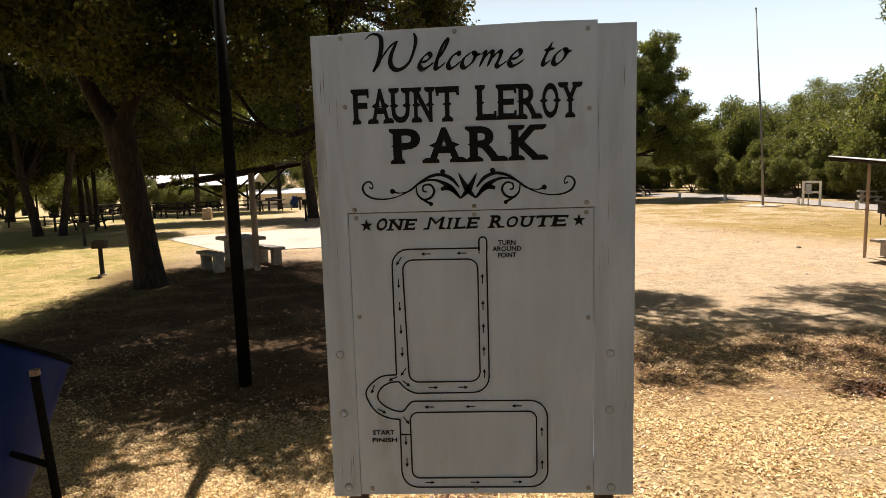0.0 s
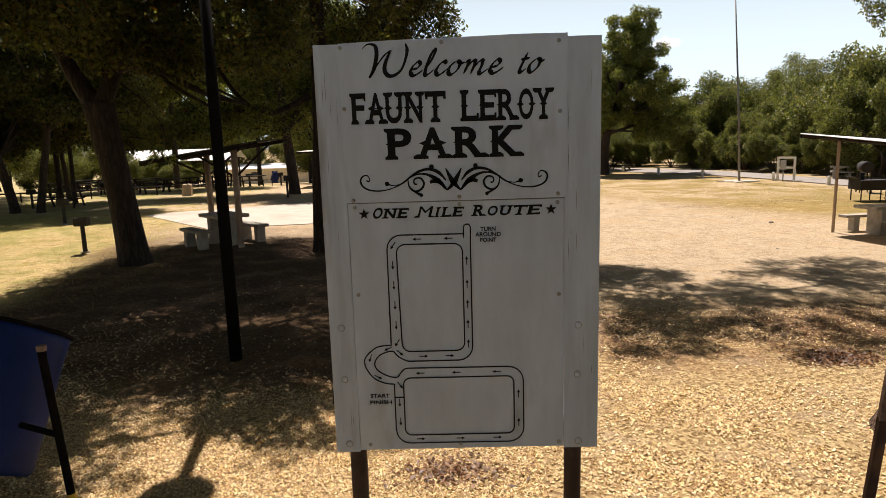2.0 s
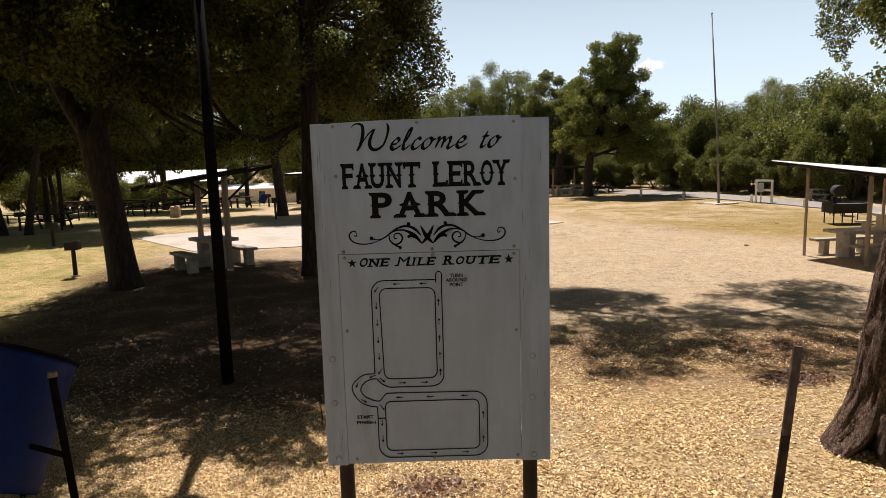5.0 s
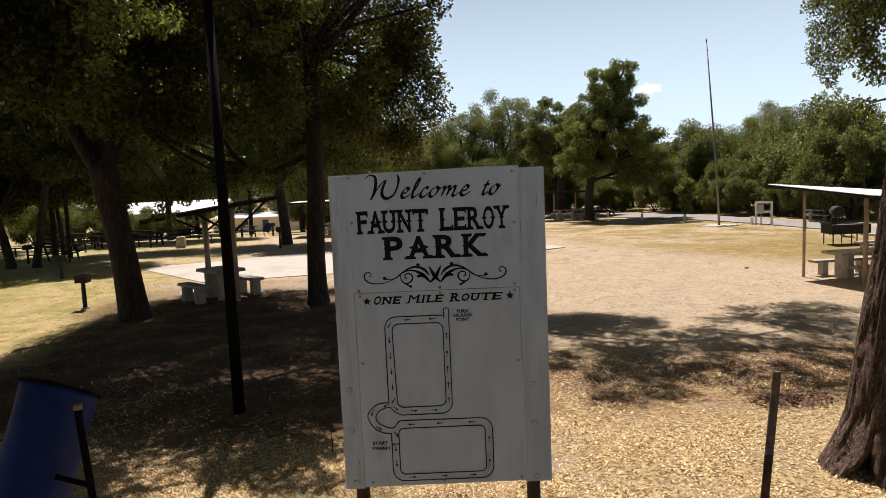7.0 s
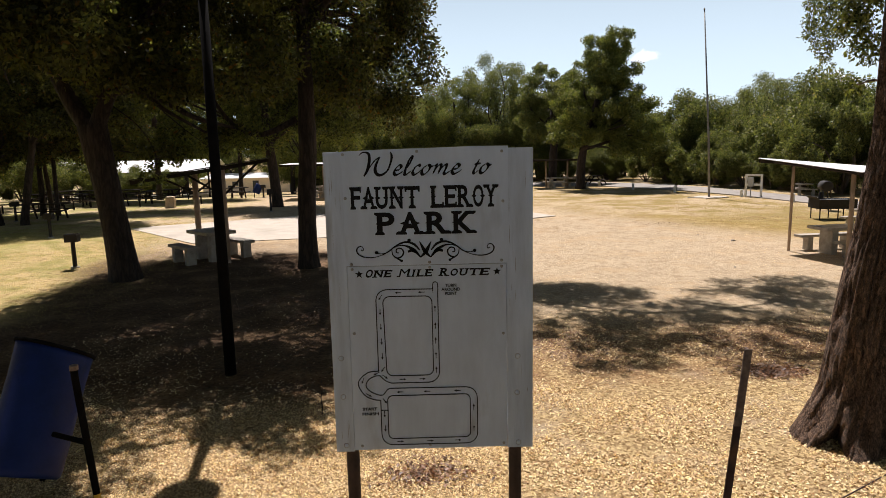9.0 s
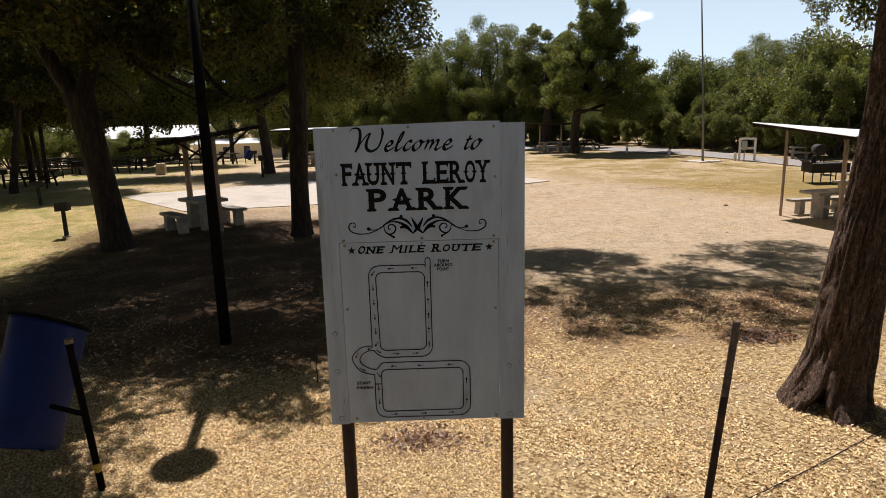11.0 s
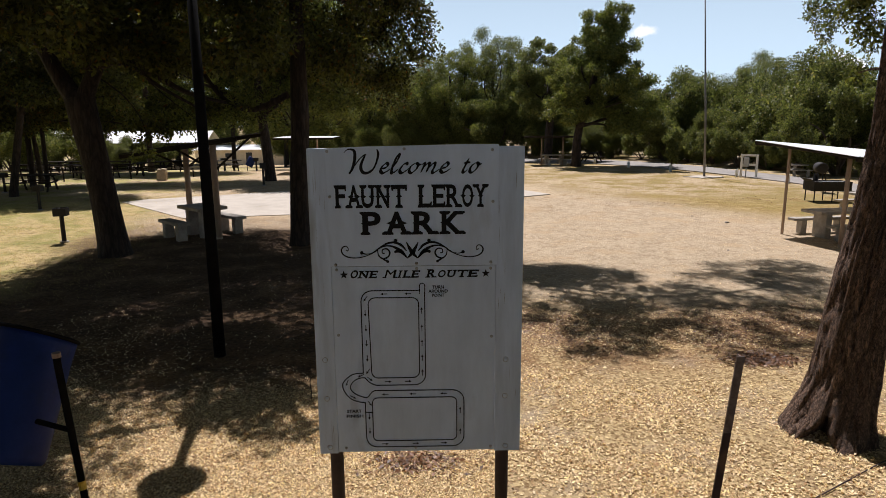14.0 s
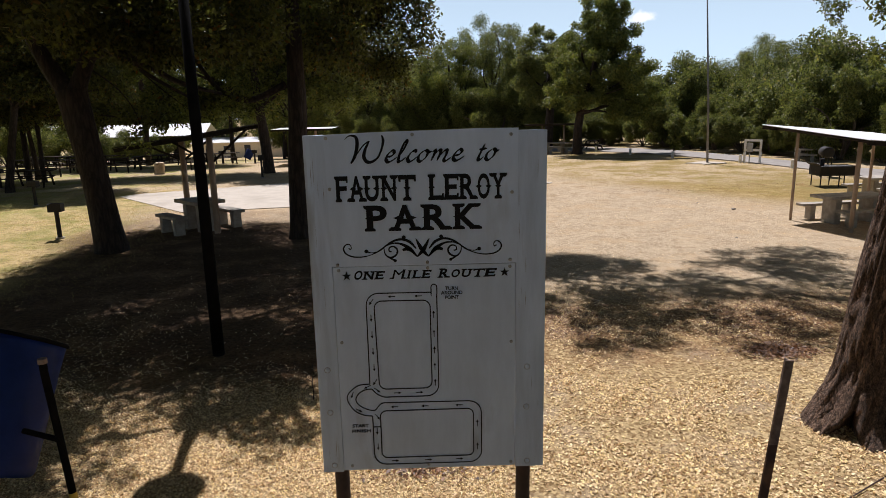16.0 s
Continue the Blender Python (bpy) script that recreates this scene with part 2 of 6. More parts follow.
    lawn = mixed(maths("MULTIPLY", band(maths("ADD", x, wob), -12.0, -15.5), 0.65), lawn, mixed(band(fine, 0.3, 0.7), (0.22, 0.225, 0.055), (0.40, 0.375, 0.11)))
    colour = mixed(f_lawn, colour, lawn)
    # olive-brown turf beyond the bare soil, worn through in places
    turf = mixed(band(fine, 0.3, 0.7), (0.215, 0.148, 0.045), (0.42, 0.295, 0.105))
    turf = mixed(band(noise_of(0.8, 5), 0.55, 0.72), turf, (0.21, 0.19, 0.05))
    turf = mixed(band(noise_of(1.9, 8, 0.75), 0.50, 0.62), turf, (0.47, 0.34, 0.15))
    turf = mixed(band(noise_of(3.3, 8, 0.75), 0.54, 0.64), turf, (0.25, 0.155, 0.055))
    colour = mixed(maths("MULTIPLY", far, band(maths("ADD", mid, maths("MULTIPLY", fine, 0.3)), 0.36, 0.58)), colour, turf)
    green = band(maths("ADD", maths("MULTIPLY_ADD", maths("MINIMUM", x, 14.0), 1.3, y), wob), 33.0, 43.0)
    colour = mixed(maths("MULTIPLY", green, band(maths("ADD", mid, maths("MULTIPLY", fine, 0.3)), 0.50, 0.72)), colour, (0.30, 0.225, 0.085))
    # worn pale patches and tufts of the far lawn
    worn = maths("MULTIPLY", band(maths("ADD", y, wob), 22.0, 27.0), band(maths("ADD", noise_of(0.55, 7, 0.72), maths("MULTIPLY", fine, 0.12)), 0.50, 0.61))
    colour = mixed(maths("MULTIPLY", worn, 0.85), colour, mixed(band(fine, 0.35, 0.65), (0.46, 0.34, 0.20), (0.62, 0.49, 0.33)))
    tuft = maths("MULTIPLY", band(y, 16.0, 24.0), band(maths("ADD", noise_of(1.1, 8, 0.78), maths("MULTIPLY", tiny, 0.1)), 0.57, 0.66))
    colour = mixed(maths("MULTIPLY", tuft, 0.6), colour, (0.24, 0.145, 0.05))
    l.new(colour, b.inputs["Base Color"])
    b.inputs["Roughness"].default_value = 0.95
    b.inputs["Specular IOR Level"].default_value = 0.1
    bp = n.new("ShaderNodeBump")
    bp.inputs["Strength"].default_value, bp.inputs["Distance"].default_value = 0.9, 0.04
    l.new(maths("ADD", fine, maths("MULTIPLY", tiny, 0.6)), bp.inputs["Height"])
    l.new(bp.outputs["Normal"], b.inputs["Normal"])
    return m


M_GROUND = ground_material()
# bluish cast of these whites stands in for skylight on the sign
M_PAINT = surface("weathered_skylit_white", (0.48, 0.54, 0.63), (0.67, 0.75, 0.87), 16, 0.5, 0.2, stretch=(1, 1, 0.12), stain=(0.34, 0.34, 0.34), stain_scale=12, stain_low=0.60)
M_PANEL = surface("skylit_white_panel", (0.535, 0.60, 0.70), (0.67, 0.75, 0.87), 7, 0.4, 0.05, stretch=(1, 1, 0.28), stain=(0.46, 0.50, 0.56), stain_scale=9, stain_low=0.60)
M_CRACK = surface("dark_wood_check", (0.16, 0.13, 0.10), (0.3, 0.27, 0.22), 30, 0.9, 0.2)
M_BLACK = surface("black_vinyl_lettering", (0.006, 0.006, 0.007), (0.013, 0.012, 0.013), 30, 0.42, 0.05, stain=(0.03, 0.027, 0.027), stain_scale=14, stain_low=0.68)
M_BLACK.node_tree.nodes["Principled BSDF"].inputs["Specular IOR Level"].default_value = 0.15
M_SCREW = surface("dull_galvanised_screw", (0.28, 0.28, 0.27), (0.5, 0.5, 0.48), 60, 0.5, 0.1, metal=0.6, stain=(0.2, 0.14, 0.09), stain_scale=40)
M_PIPE = surface("brown_rusted_pipe", (0.024, 0.012, 0.010), (0.055, 0.027, 0.021), 14, 0.7, 0.25, stain=(0.09, 0.042, 0.024), stain_scale=6, stain_low=0.62)
M_STAKE = surface("red_brown_steel_stake", (0.036, 0.016, 0.014), (0.075, 0.038, 0.032), 20, 0.75, 0.3, stain=(0.14, 0.07, 0.04), stain_scale=9)
M_STAKE_TIP = surface("bare_weathered_stake_top", (0.10, 0.062, 0.05), (0.26, 0.19, 0.155), 26, 0.7, 0.3)
M_POLE = surface("black_lamp_pole", (0.005, 0.0045, 0.0045), (0.010, 0.009, 0.0085), 10, 0.7, 0.15)
M_POLE.node_tree.nodes["Principled BSDF"].inputs["Specular IOR Level"].default_value = 0.02
M_BLUE = surface("faded_blue_plastic", (0.003, 0.014, 0.085), (0.006, 0.022, 0.135), 4, 0.55, 0.06, stain=(0.008, 0.02, 0.07), stain_scale=3, stain_low=0.6)
M_BLUE.node_tree.nodes["Principled BSDF"].inputs["Specular IOR Level"].default_value = 0.25
M_YELLOW = surface("worn_yellow_tape", (0.42, 0.26, 0.02), (0.60, 0.40, 0.04), 30, 0.6, 0.1, stain=(0.12, 0.08, 0.03), stain_scale=25, stain_low=0.6)
M_DARKSTEEL = surface("sooty_black_steel", (0.008, 0.007, 0.007), (0.022, 0.018, 0.016), 9, 0.8, 0.2, stain=(0.10, 0.045, 0.022), stain_scale=5, stain_low=0.62)
M_CONCRETE = surface("weathered_concrete", (0.28, 0.25, 0.205), (0.45, 0.405, 0.345), 6, 0.9, 0.25, stain=(0.27, 0.25, 0.21), stain_scale=1.8)
M_SLAB = surface("pale_concrete_slab", (0.44, 0.38, 0.305), (0.53, 0.47, 0.385), 2.0, 0.9, 0.15, stain=(0.40, 0.345, 0.275), stain_scale=0.6)
M_ROOF = surface("white_metal_roofing", (0.74, 0.74, 0.73), (0.84, 0.84, 0.83), 2, 0.35, 0.03, stain=(0.62, 0.60, 0.56), stain_scale=1.2, stain_low=0.62)
# dark fascia colour; on roof sheets it stands for their shaded edge
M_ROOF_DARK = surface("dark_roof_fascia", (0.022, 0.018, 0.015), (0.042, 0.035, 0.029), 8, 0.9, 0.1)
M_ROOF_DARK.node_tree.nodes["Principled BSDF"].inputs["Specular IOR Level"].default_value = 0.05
M_POST = surface("tan_shelter_post", (0.30, 0.21, 0.15), (0.44, 0.33, 0.24), 10, 0.75, 0.15, stretch=(1, 1, 0.2))
M_WHITEPOST = surface("white_painted_timber", (0.62, 0.61, 0.57), (0.76, 0.75, 0.71), 9, 0.7, 0.15)
M_METER = surface("grey_meter_box", (0.30, 0.31, 0.31), (0.40, 0.41, 0.41), 9, 0.5, 0.05)
M_ASPHALT = surface("sunlit_road_asphalt", (0.24, 0.215, 0.19), (0.33, 0.30, 0.265), 3, 0.9, 0.3, stain=(0.17, 0.16, 0.145), stain_scale=0.5)
M_FLAGPOLE = surface("brushed_flag_pole", (0.13, 0.12, 0.11), (0.19, 0.18, 0.165), 5, 0.55, 0.05, metal=0.3)
M_CREAM = surface("cream_block_wall", (0.64, 0.53, 0.39), (0.74, 0.63, 0.48), 2, 0.9, 0.1)
M_DOOR = surface("dark_painted_door", (0.02, 0.022, 0.025), (0.035, 0.035, 0.04), 4, 0.6, 0.05)
M_TAN = surface("tan_limestone", (0.40, 0.30, 0.20), (0.56, 0.44, 0.31), 5, 0.95, 0.4)
# brown timber, coloured darker to hold the shade over the tables
M_WOODGREY = surface("shaded_picnic_timber", (0.022, 0.016, 0.012), (0.05, 0.038, 0.029), 8, 0.95, 0.2, stretch=(0.3, 1, 1))
M_WOODGREY.node_tree.nodes["Principled BSDF"].inputs["Specular IOR Level"].default_value = 0.1
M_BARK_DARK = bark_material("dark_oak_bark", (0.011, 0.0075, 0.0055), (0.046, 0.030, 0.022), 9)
M_BARK_NEAR = bark_material("furrowed_elm_bark", (0.016, 0.0095, 0.006), (0.28, 0.172, 0.112), 23, 0.34)
M_BARK_FAR = bark_material("grey_brown_bark", (0.06, 0.045, 0.034), (0.17, 0.13, 0.10), 6)
M_LEAF_OAK = leaf_material("oak_leaves", (0.016, 0.020, 0.006), (0.105, 0.108, 0.028), (0.15, 0.075, 0.02), 0.07, 0.5)
M_LEAF_LAWN = leaf_material("shady_oak_leaves", (0.026, 0.036, 0.010), (0.150, 0.166, 0.040), (0.22, 0.17, 0.045), 0.06, 0.46)
M_LEAF_ELM = leaf_material("elm_leaves", (0.030, 0.042, 0.011), (0.195, 0.215, 0.052), (0.28, 0.23, 0.05), 0.05, 0.40)
M_LEAF_FAR = leaf_material("woodland_leaves", (0.028, 0.040, 0.012), (0.185, 0.200, 0.056), (0.27, 0.22, 0.07), 0.06, 0.42)
M_LEAF_BUSH = leaf_material("scrub_leaves", (0.030, 0.043, 0.013), (0.195, 0.210, 0.060), (0.28, 0.23, 0.08), 0.06, 0.42)
M_LITTER = leaf_material("fallen_leaf_litter", (0.40, 0.225, 0.092), (0.97, 0.79, 0.46), (0.92, 0.73, 0.33), 0.25, 0.12)
M_LITTER_BROWN = leaf_material("brown_leaf_heap", (0.060, 0.028, 0.012), (0.24, 0.112, 0.047), (0.38, 0.22, 0.095), 0.15, 0.1)
M_GRASS_FAR = leaf_material("olive_lawn_grass", (0.30, 0.225, 0.075), (0.48, 0.365, 0.15), (0.30, 0.265, 0.075), 0.3, 0.4)
M_GRASS = leaf_material("dry_grass", (0.36, 0.275, 0.10), (0.62, 0.475, 0.21), (0.32, 0.31, 0.085), 0.35, 0.4)


# ---- building blocks ----
def part(name, bm, material, parent=None, label="", smooth=False):
    me = bpy.data.meshes.new(name)
    if smooth:
        for f in bm.faces:
            f.smooth = True
    bm.to_mesh(me)
    bm.free()
    me.materials.append(material)
    ob = new(name, me)
    if parent is not None:
        ob.parent = parent
    if label:
        ob["label"] = label
    return ob


def thing(name, label, category, at=(0, 0, 0), turn=0.0, group="", kind=""):
    e = new(name)
    e.empty_display_size = 0.1
    e.matrix_basis = pose(*at, 0, 0, turn)
    return tagged(e, label, category, group, kind)


def box(bm, x0, x1, y0, y1, z0, z1, bevel=0.0, m=None):
    r = bmesh.ops.create_cube(bm, size=1)
    vs = r["verts"]
    for v in vs:
        v.co = Vector(((x0 + x1) / 2 + v.co.x * (x1 - x0), (y0 + y1) / 2 + v.co.y * (y1 - y0), (z0 + z1) / 2 + v.co.z * (z1 - z0)))
    if m is not None:
        for v in vs:
            v.co = m @ v.co
    if bevel:
        es = list({e for v in vs for e in v.link_edges})
        bmesh.ops.bevel(bm, geom=es, offset=bevel, segments=2, affect="EDGES", profile=0.6)
    return bm


def boxed(*args, **kw):
    return box(bmesh.new(), *args, **kw)


def tube(bm, pts, radii, sides=10, caps=True):
    """A tapering tube along points."""
    pts = [Vector(p) for p in pts]
    rings = []
    side = Vector((1, 0, 0))
    for i, p in enumerate(pts):
        way = (pts[min(i + 1, len(pts) - 1)] - pts[max(i - 1, 0)]).normalized()
        side = side - way * side.dot(way)
        if side.length < 1e-4:
            side = way.orthogonal()
        side.normalize()
        up = way.cross(side)
        rings.append([bm.verts.new(p + (side * math.cos(a) + up * math.sin(a)) * radii[i]) for a in (2 * math.pi * k / sides for k in range(sides))])
    for a, c in zip(rings, rings[1:]):
        for k in range(sides):
            bm.faces.new((a[k], a[(k + 1) % sides], c[(k + 1) % sides], c[k]))
    if caps:
        bm.faces.new(rings[0][::-1])
        bm.faces.new(rings[-1])
    return bm


def tubed(pts, radii, sides=10):
    return tube(bmesh.new(), pts, radii, sides)


def glide(points, steps=8):
    """A smooth line through points."""
    p = [Vector(q) for q in points]
    out = []
    for i in range(len(p) - 1):
        a, b_, c, d = p[max(i - 1, 0)], p[i], p[i + 1], p[min(i + 2, len(p) - 1)]
        for k in range(steps):
            t = k / steps
            out.append(0.5 * (2 * b_ + (c - a) * t + (2 * a - 5 * b_ + 4 * c - d) * t * t + (3 * b_ - a - 3 * c + d) * t ** 3))
    return out + [p[-1]]


def mesh_of(name, verts, faces, material):
    me = bpy.data.meshes.new(name)
    verts, faces = np.asarray(verts, dtype=np.float32), np.asarray(faces, dtype=np.int32)
    k = faces.shape[1]
    me.vertices.add(len(verts))
    me.vertices.foreach_set("co", verts.ravel())
    me.loops.add(faces.size)
    me.loops.foreach_set("vertex_index", faces.ravel())
    me.polygons.add(len(faces))
    me.polygons.foreach_set("loop_start", np.arange(0, faces.size, k, dtype=np.int32))
    me.polygons.foreach_set("loop_total", np.full(len(faces), k, dtype=np.int32))
    me.update(calc_edges=True)
    me.validate()
    me.materials.append(material)
    return me


def leaves(rng, centres, radii, count, size, flat=0.75, droop=0.35, single=False):
    """Folded leaf blades in clumps: vertices and triangles."""
    centres, radii = np.asarray(centres, float), np.asarray(radii, float)
    share = radii ** 2 / (radii ** 2).sum()
    which = rng.choice(len(centres), count, p=share)
    d = rng.normal(size=(count, 3))
    d /= np.linalg.norm(d, axis=1)[:, None]
    away = rng.random(count) ** 0.45
    away *= 1 + 0.25 * np.sin(3.1 * d[:, 0] * 2 + which) * np.cos(4 * d[:, 2] + which * 1.7)
    pos = centres[which] + d * (away * radii[which])[:, None] * np.array((1, 1, flat))
    tip = rng.normal(size=(count, 3)) + d * 0.5
    tip[:, 2] -= droop
    tip /= np.linalg.norm(tip, axis=1)[:, None]
    side = np.cross(tip, rng.normal(size=(count, 3)))
    side /= np.linalg.norm(side, axis=1)[:, None] + 1e-9
    up = np.cross(side, tip)
    s = size * (0.6 + 0.8 * rng.random(count))[:, None]
    mid = pos + tip * s * 0.5
    if single:
        v = np.stack([pos - side * s * 0.12, mid + side * s * 0.40, pos + tip * s], axis=1).reshape(-1, 3)
        return v, np.arange(3 * count).reshape(-1, 3)
    v = np.stack([pos, mid + side * s * 0.27 + up * s * 0.07, pos + tip * s, mid - side * s * 0.27 + up * s * 0.07], axis=1).reshape(-1, 3)
    k = np.arange(count)[:, None] * 4
    f = np.concatenate([k + np.array([[0, 1, 2]]), k + np.array([[0, 2, 3]])], axis=0)
    return v, f


def trunk_mesh(bm, pts, radii, sides=18, flare=0.0, lumps=0.08, seed=0, roots=5):
    """A trunk or limb: uneven rings, a root flare at its foot."""
    line = glide(pts, 6)
    n = len(line)
    base_z = line[0].z
    rings, side = [], Vector((1, 0, 0))
    for i, p in enumerate(line):
        u = i / (n - 1) * (len(radii) - 1)
        k = min(int(u), len(radii) - 2)
        r = radii[k] + (radii[k + 1] - radii[k]) * (u - k)
        way = (line[min(i + 1, n - 1)] - line[max(i - 1, 0)]).normalized()
        side = (side - way * side.dot(way)).normalized()
        up = way.cross(side)
        ring = []
        for j in range(sides):
            a = 2 * math.pi * j / sides
            d = side * math.cos(a) + up * math.sin(a)
            rr = r * (1 + lumps * noise.noise(Vector((p.x * 1.7 + d.x * 1.4 + seed, p.y * 1.7 + d.y * 1.4, p.z * 0.7))))
            if flare:
                rr *= 1 + flare * math.exp(-(p.z - base_z) / 0.28) * (0.65 + 0.35 * math.cos(roots * a + seed))
            ring.append(bm.verts.new(p + d * rr))
        rings.append(ring)
    for a, c in zip(rings, rings[1:]):
        for k in range(sides):
            bm.faces.new((a[k], a[(k + 1) % sides], c[(k + 1) % sides], c[k]))
    bm.faces.new(rings[-1])
    return bm


def tree(name, label, at, trunk, radii, limbs, clumps, count, size, leaf, bark, seed=1, flare=0.5, sides=18, group="", flat=0.75):
    """trunk: points from the foot up, as metres from at; limbs: lists of points; clumps: (x, y, z, radius) from at."""
    rng = np.random.default_rng(seed)
    top = thing(name, label, "tree", at, group=group)
    bm = trunk_mesh(bmesh.new(), trunk, radii, sides, flare, 0.16, seed)
    part("trunk", bm, bark, top, smooth=True)
    if limbs:
        for i, (pts, r0, r1) in enumerate(limbs):
            part("limb", trunk_mesh(bmesh.new(), pts, [r0, (r0 + r1) * 0.5, r1], 9, 0, 0.2, seed + i), bark, top, smooth=True)
    c = np.array(clumps, float)
    v, f = leaves(rng, c[:, :3], c[:, 3], count, size, flat, single=bool(group))
    crown = new("crown", mesh_of("crown", v, f, leaf))
    crown.parent = top
    return top


def crown_clumps(rng, centre, half, number, r0, r1, hollow=0.35):
    """Clumps spread through an ellipsoid, denser towards its skin."""
    out = []
    for _ in range(number):
        d = rng.normal(size=3)
        d /= np.linalg.norm(d)
        k = hollow + (1 - hollow) * rng.random() ** 0.6
        out.append((centre[0] + d[0] * half[0] * k, centre[1] + d[1] * half[1] * k, centre[2] + d[2] * half[2] * k, r0 + (r1 - r0) * rng.random()))
    return out


def limbs_to(rng, start, clumps, number, r0, r1=0.025):
    """Curved limbs from a fork out to some of the clumps."""
    picks = rng.choice(len(clumps), min(number, len(clumps)), replace=False)
    out = []
    s = Vector(start)
    for i in picks:
        e = Vector(clumps[i][:3])
        m1 = s.lerp(e, 0.35) + Vector((*(rng.normal(size=2) * 0.25), 0.25))
        m2 = s.lerp(e, 0.7) + Vector((*(rng.normal(size=2) * 0.3), 0.2))
        out.append(([s, m1, m2, e], r0 * (0.6 + 0.5 * rng.random()), r1))
    return out


def ground_z(x, y):
    """The lawn falls gently away behind the pavilion."""
    fall = min(max(y - 40, 0), 76) * 0.0535
    return -fall * min(max((2 - x) / 8, 0), 1)


# ---- ground ----
def build_ground():
    xs = [-900, -500, -300, -200, -140, -100, -75] + [-60 + 2 * i for i in range(61)] + [75, 100, 140, 200, 300, 500, 900]
    ys = [-300, -150, -80, -50, -30, -20] + [-15 + 1.5 * i for i in range(91)] + [130, 145, 170, 220, 300, 450, 700, 1200, 2500]
    bm = bmesh.new()
    grid = []
    for y in ys:
        row = []
        for x in xs:
            z = ground_z(x, y)
            if 20 < y < 110 and abs(x) < 60:
                z += 0.03 * noise.noise(Vector((x * 0.15, y * 0.15, 3)))
            row.append(bm.verts.new((x, y, z)))
        grid.append(row)
    for a, c in zip(grid, grid[1:]):
        for k in range(len(xs) - 1):
            bm.faces.new((a[k], a[k + 1], c[k + 1], c[k]))
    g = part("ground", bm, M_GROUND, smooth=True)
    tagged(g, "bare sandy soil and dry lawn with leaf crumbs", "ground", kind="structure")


build_ground()


def strip(name, label, category, near, far, height, material, lift=0.004):
    """A flat slab between two edge lines."""
    bm = bmesh.new()
    a = [bm.verts.new((x, y, ground_z(x, y) + height)) for x, y in near]
    c = [bm.verts.new((x, y, ground_z(x, y) + height)) for x, y in far]
    for k in range(len(a) - 1):
        bm.faces.new((a[k], a[k + 1], c[k + 1], c[k]))
    r = bmesh.ops.extrude_face_region(bm, geom=bm.faces[:])
    for v in r["geom"]:
        if isinstance(v, bmesh.types.BMVert):
            v.co.z -= height + 0.12
    bmesh.ops.recalc_face_normals(bm, faces=bm.faces)
    return tagged(part(name, bm, material), label, category, kind="structure")


strip("road", "sun-bleached grey asphalt park road", "road",
      [(-4, 52.5), (4, 48.5), (9, 46.2), (12.2, 44.6), (14.6, 41.0), (15.9, 37.0), (16.9, 33.0), (17.5, 28.0), (17.8, 23.0), (19.0, 14.0), (21, 2)],
      [(-4, 57), (5, 53.5), (11, 51.0), (14.6, 48.4), (17.0, 45.2), (18.3, 39.8), (19.3, 33.0), (19.9, 28.0), (21.2, 23.0), (23.2, 14.0), (25, 2)], 0.05, M_ASPHALT)
strip("concrete_slab", "pale sunlit concrete pad beside the shelter", "concrete pad",
      [(-11.8, 23.8), (-7.7, 19.2), (-3.4, 20.0), (1.5, 22.9), (5.1, 25.2)],
      [(-11.3, 24.6), (-8.6, 26.0), (-5.2, 28.2), (-1, 29.2), (4.0, 27.4)], 0.02, M_SLAB)


# ---- the park sign ----
def flat_part(name, polys, parent, label="", y=-0.0012, thick=0.0012, material=None):
    """Thin cut-out shapes on the face of the sign, from outlines in its plane."""
    bm = bmesh.new()
    for poly in polys:
        front = [bm.verts.new((x, y - thick, z)) for x, z in poly]
        back = [bm.verts.new((x, y, z)) for x, z in poly]
        n = len(poly)
        bm.faces.new(front)
        for k in range(n):
            bm.faces.new((front[k], back[k], back[(k + 1) % n], front[(k + 1) % n]))
    bmesh.ops.recalc_face_normals(bm, faces=bm.faces)
    return part(name, bm, material or M_BLACK, parent, label)


def ribbon(points, widths, steps=8):
    """Quads along a smooth stroke whose width changes."""
    line = glide([(x, 0, z) for x, z in points], steps)
    n = len(line)
    edge = []
    for i, p in enumerate(line):
        way = (line[min(i + 1, n - 1)] - line[max(i - 1, 0)]).normalized()
        u = i / (n - 1) * (len(widths) - 1)
        k = min(int(u), len(widths) - 2)
        w = (widths[k] + (widths[k + 1] - widths[k]) * (u - k)) / 2
        edge.append(((p.x - way.z * w, p.z + way.x * w), (p.x + way.z * w, p.z - way.x * w)))
    return [[a[0], c[0], c[1], a[1]] for a, c in zip(edge, edge[1:])]


def dot(x, z, r, n=14):
    return [(x + r * math.cos(2 * math.pi * k / n), z + r * math.sin(2 * math.pi * k / n)) for k in range(n)]


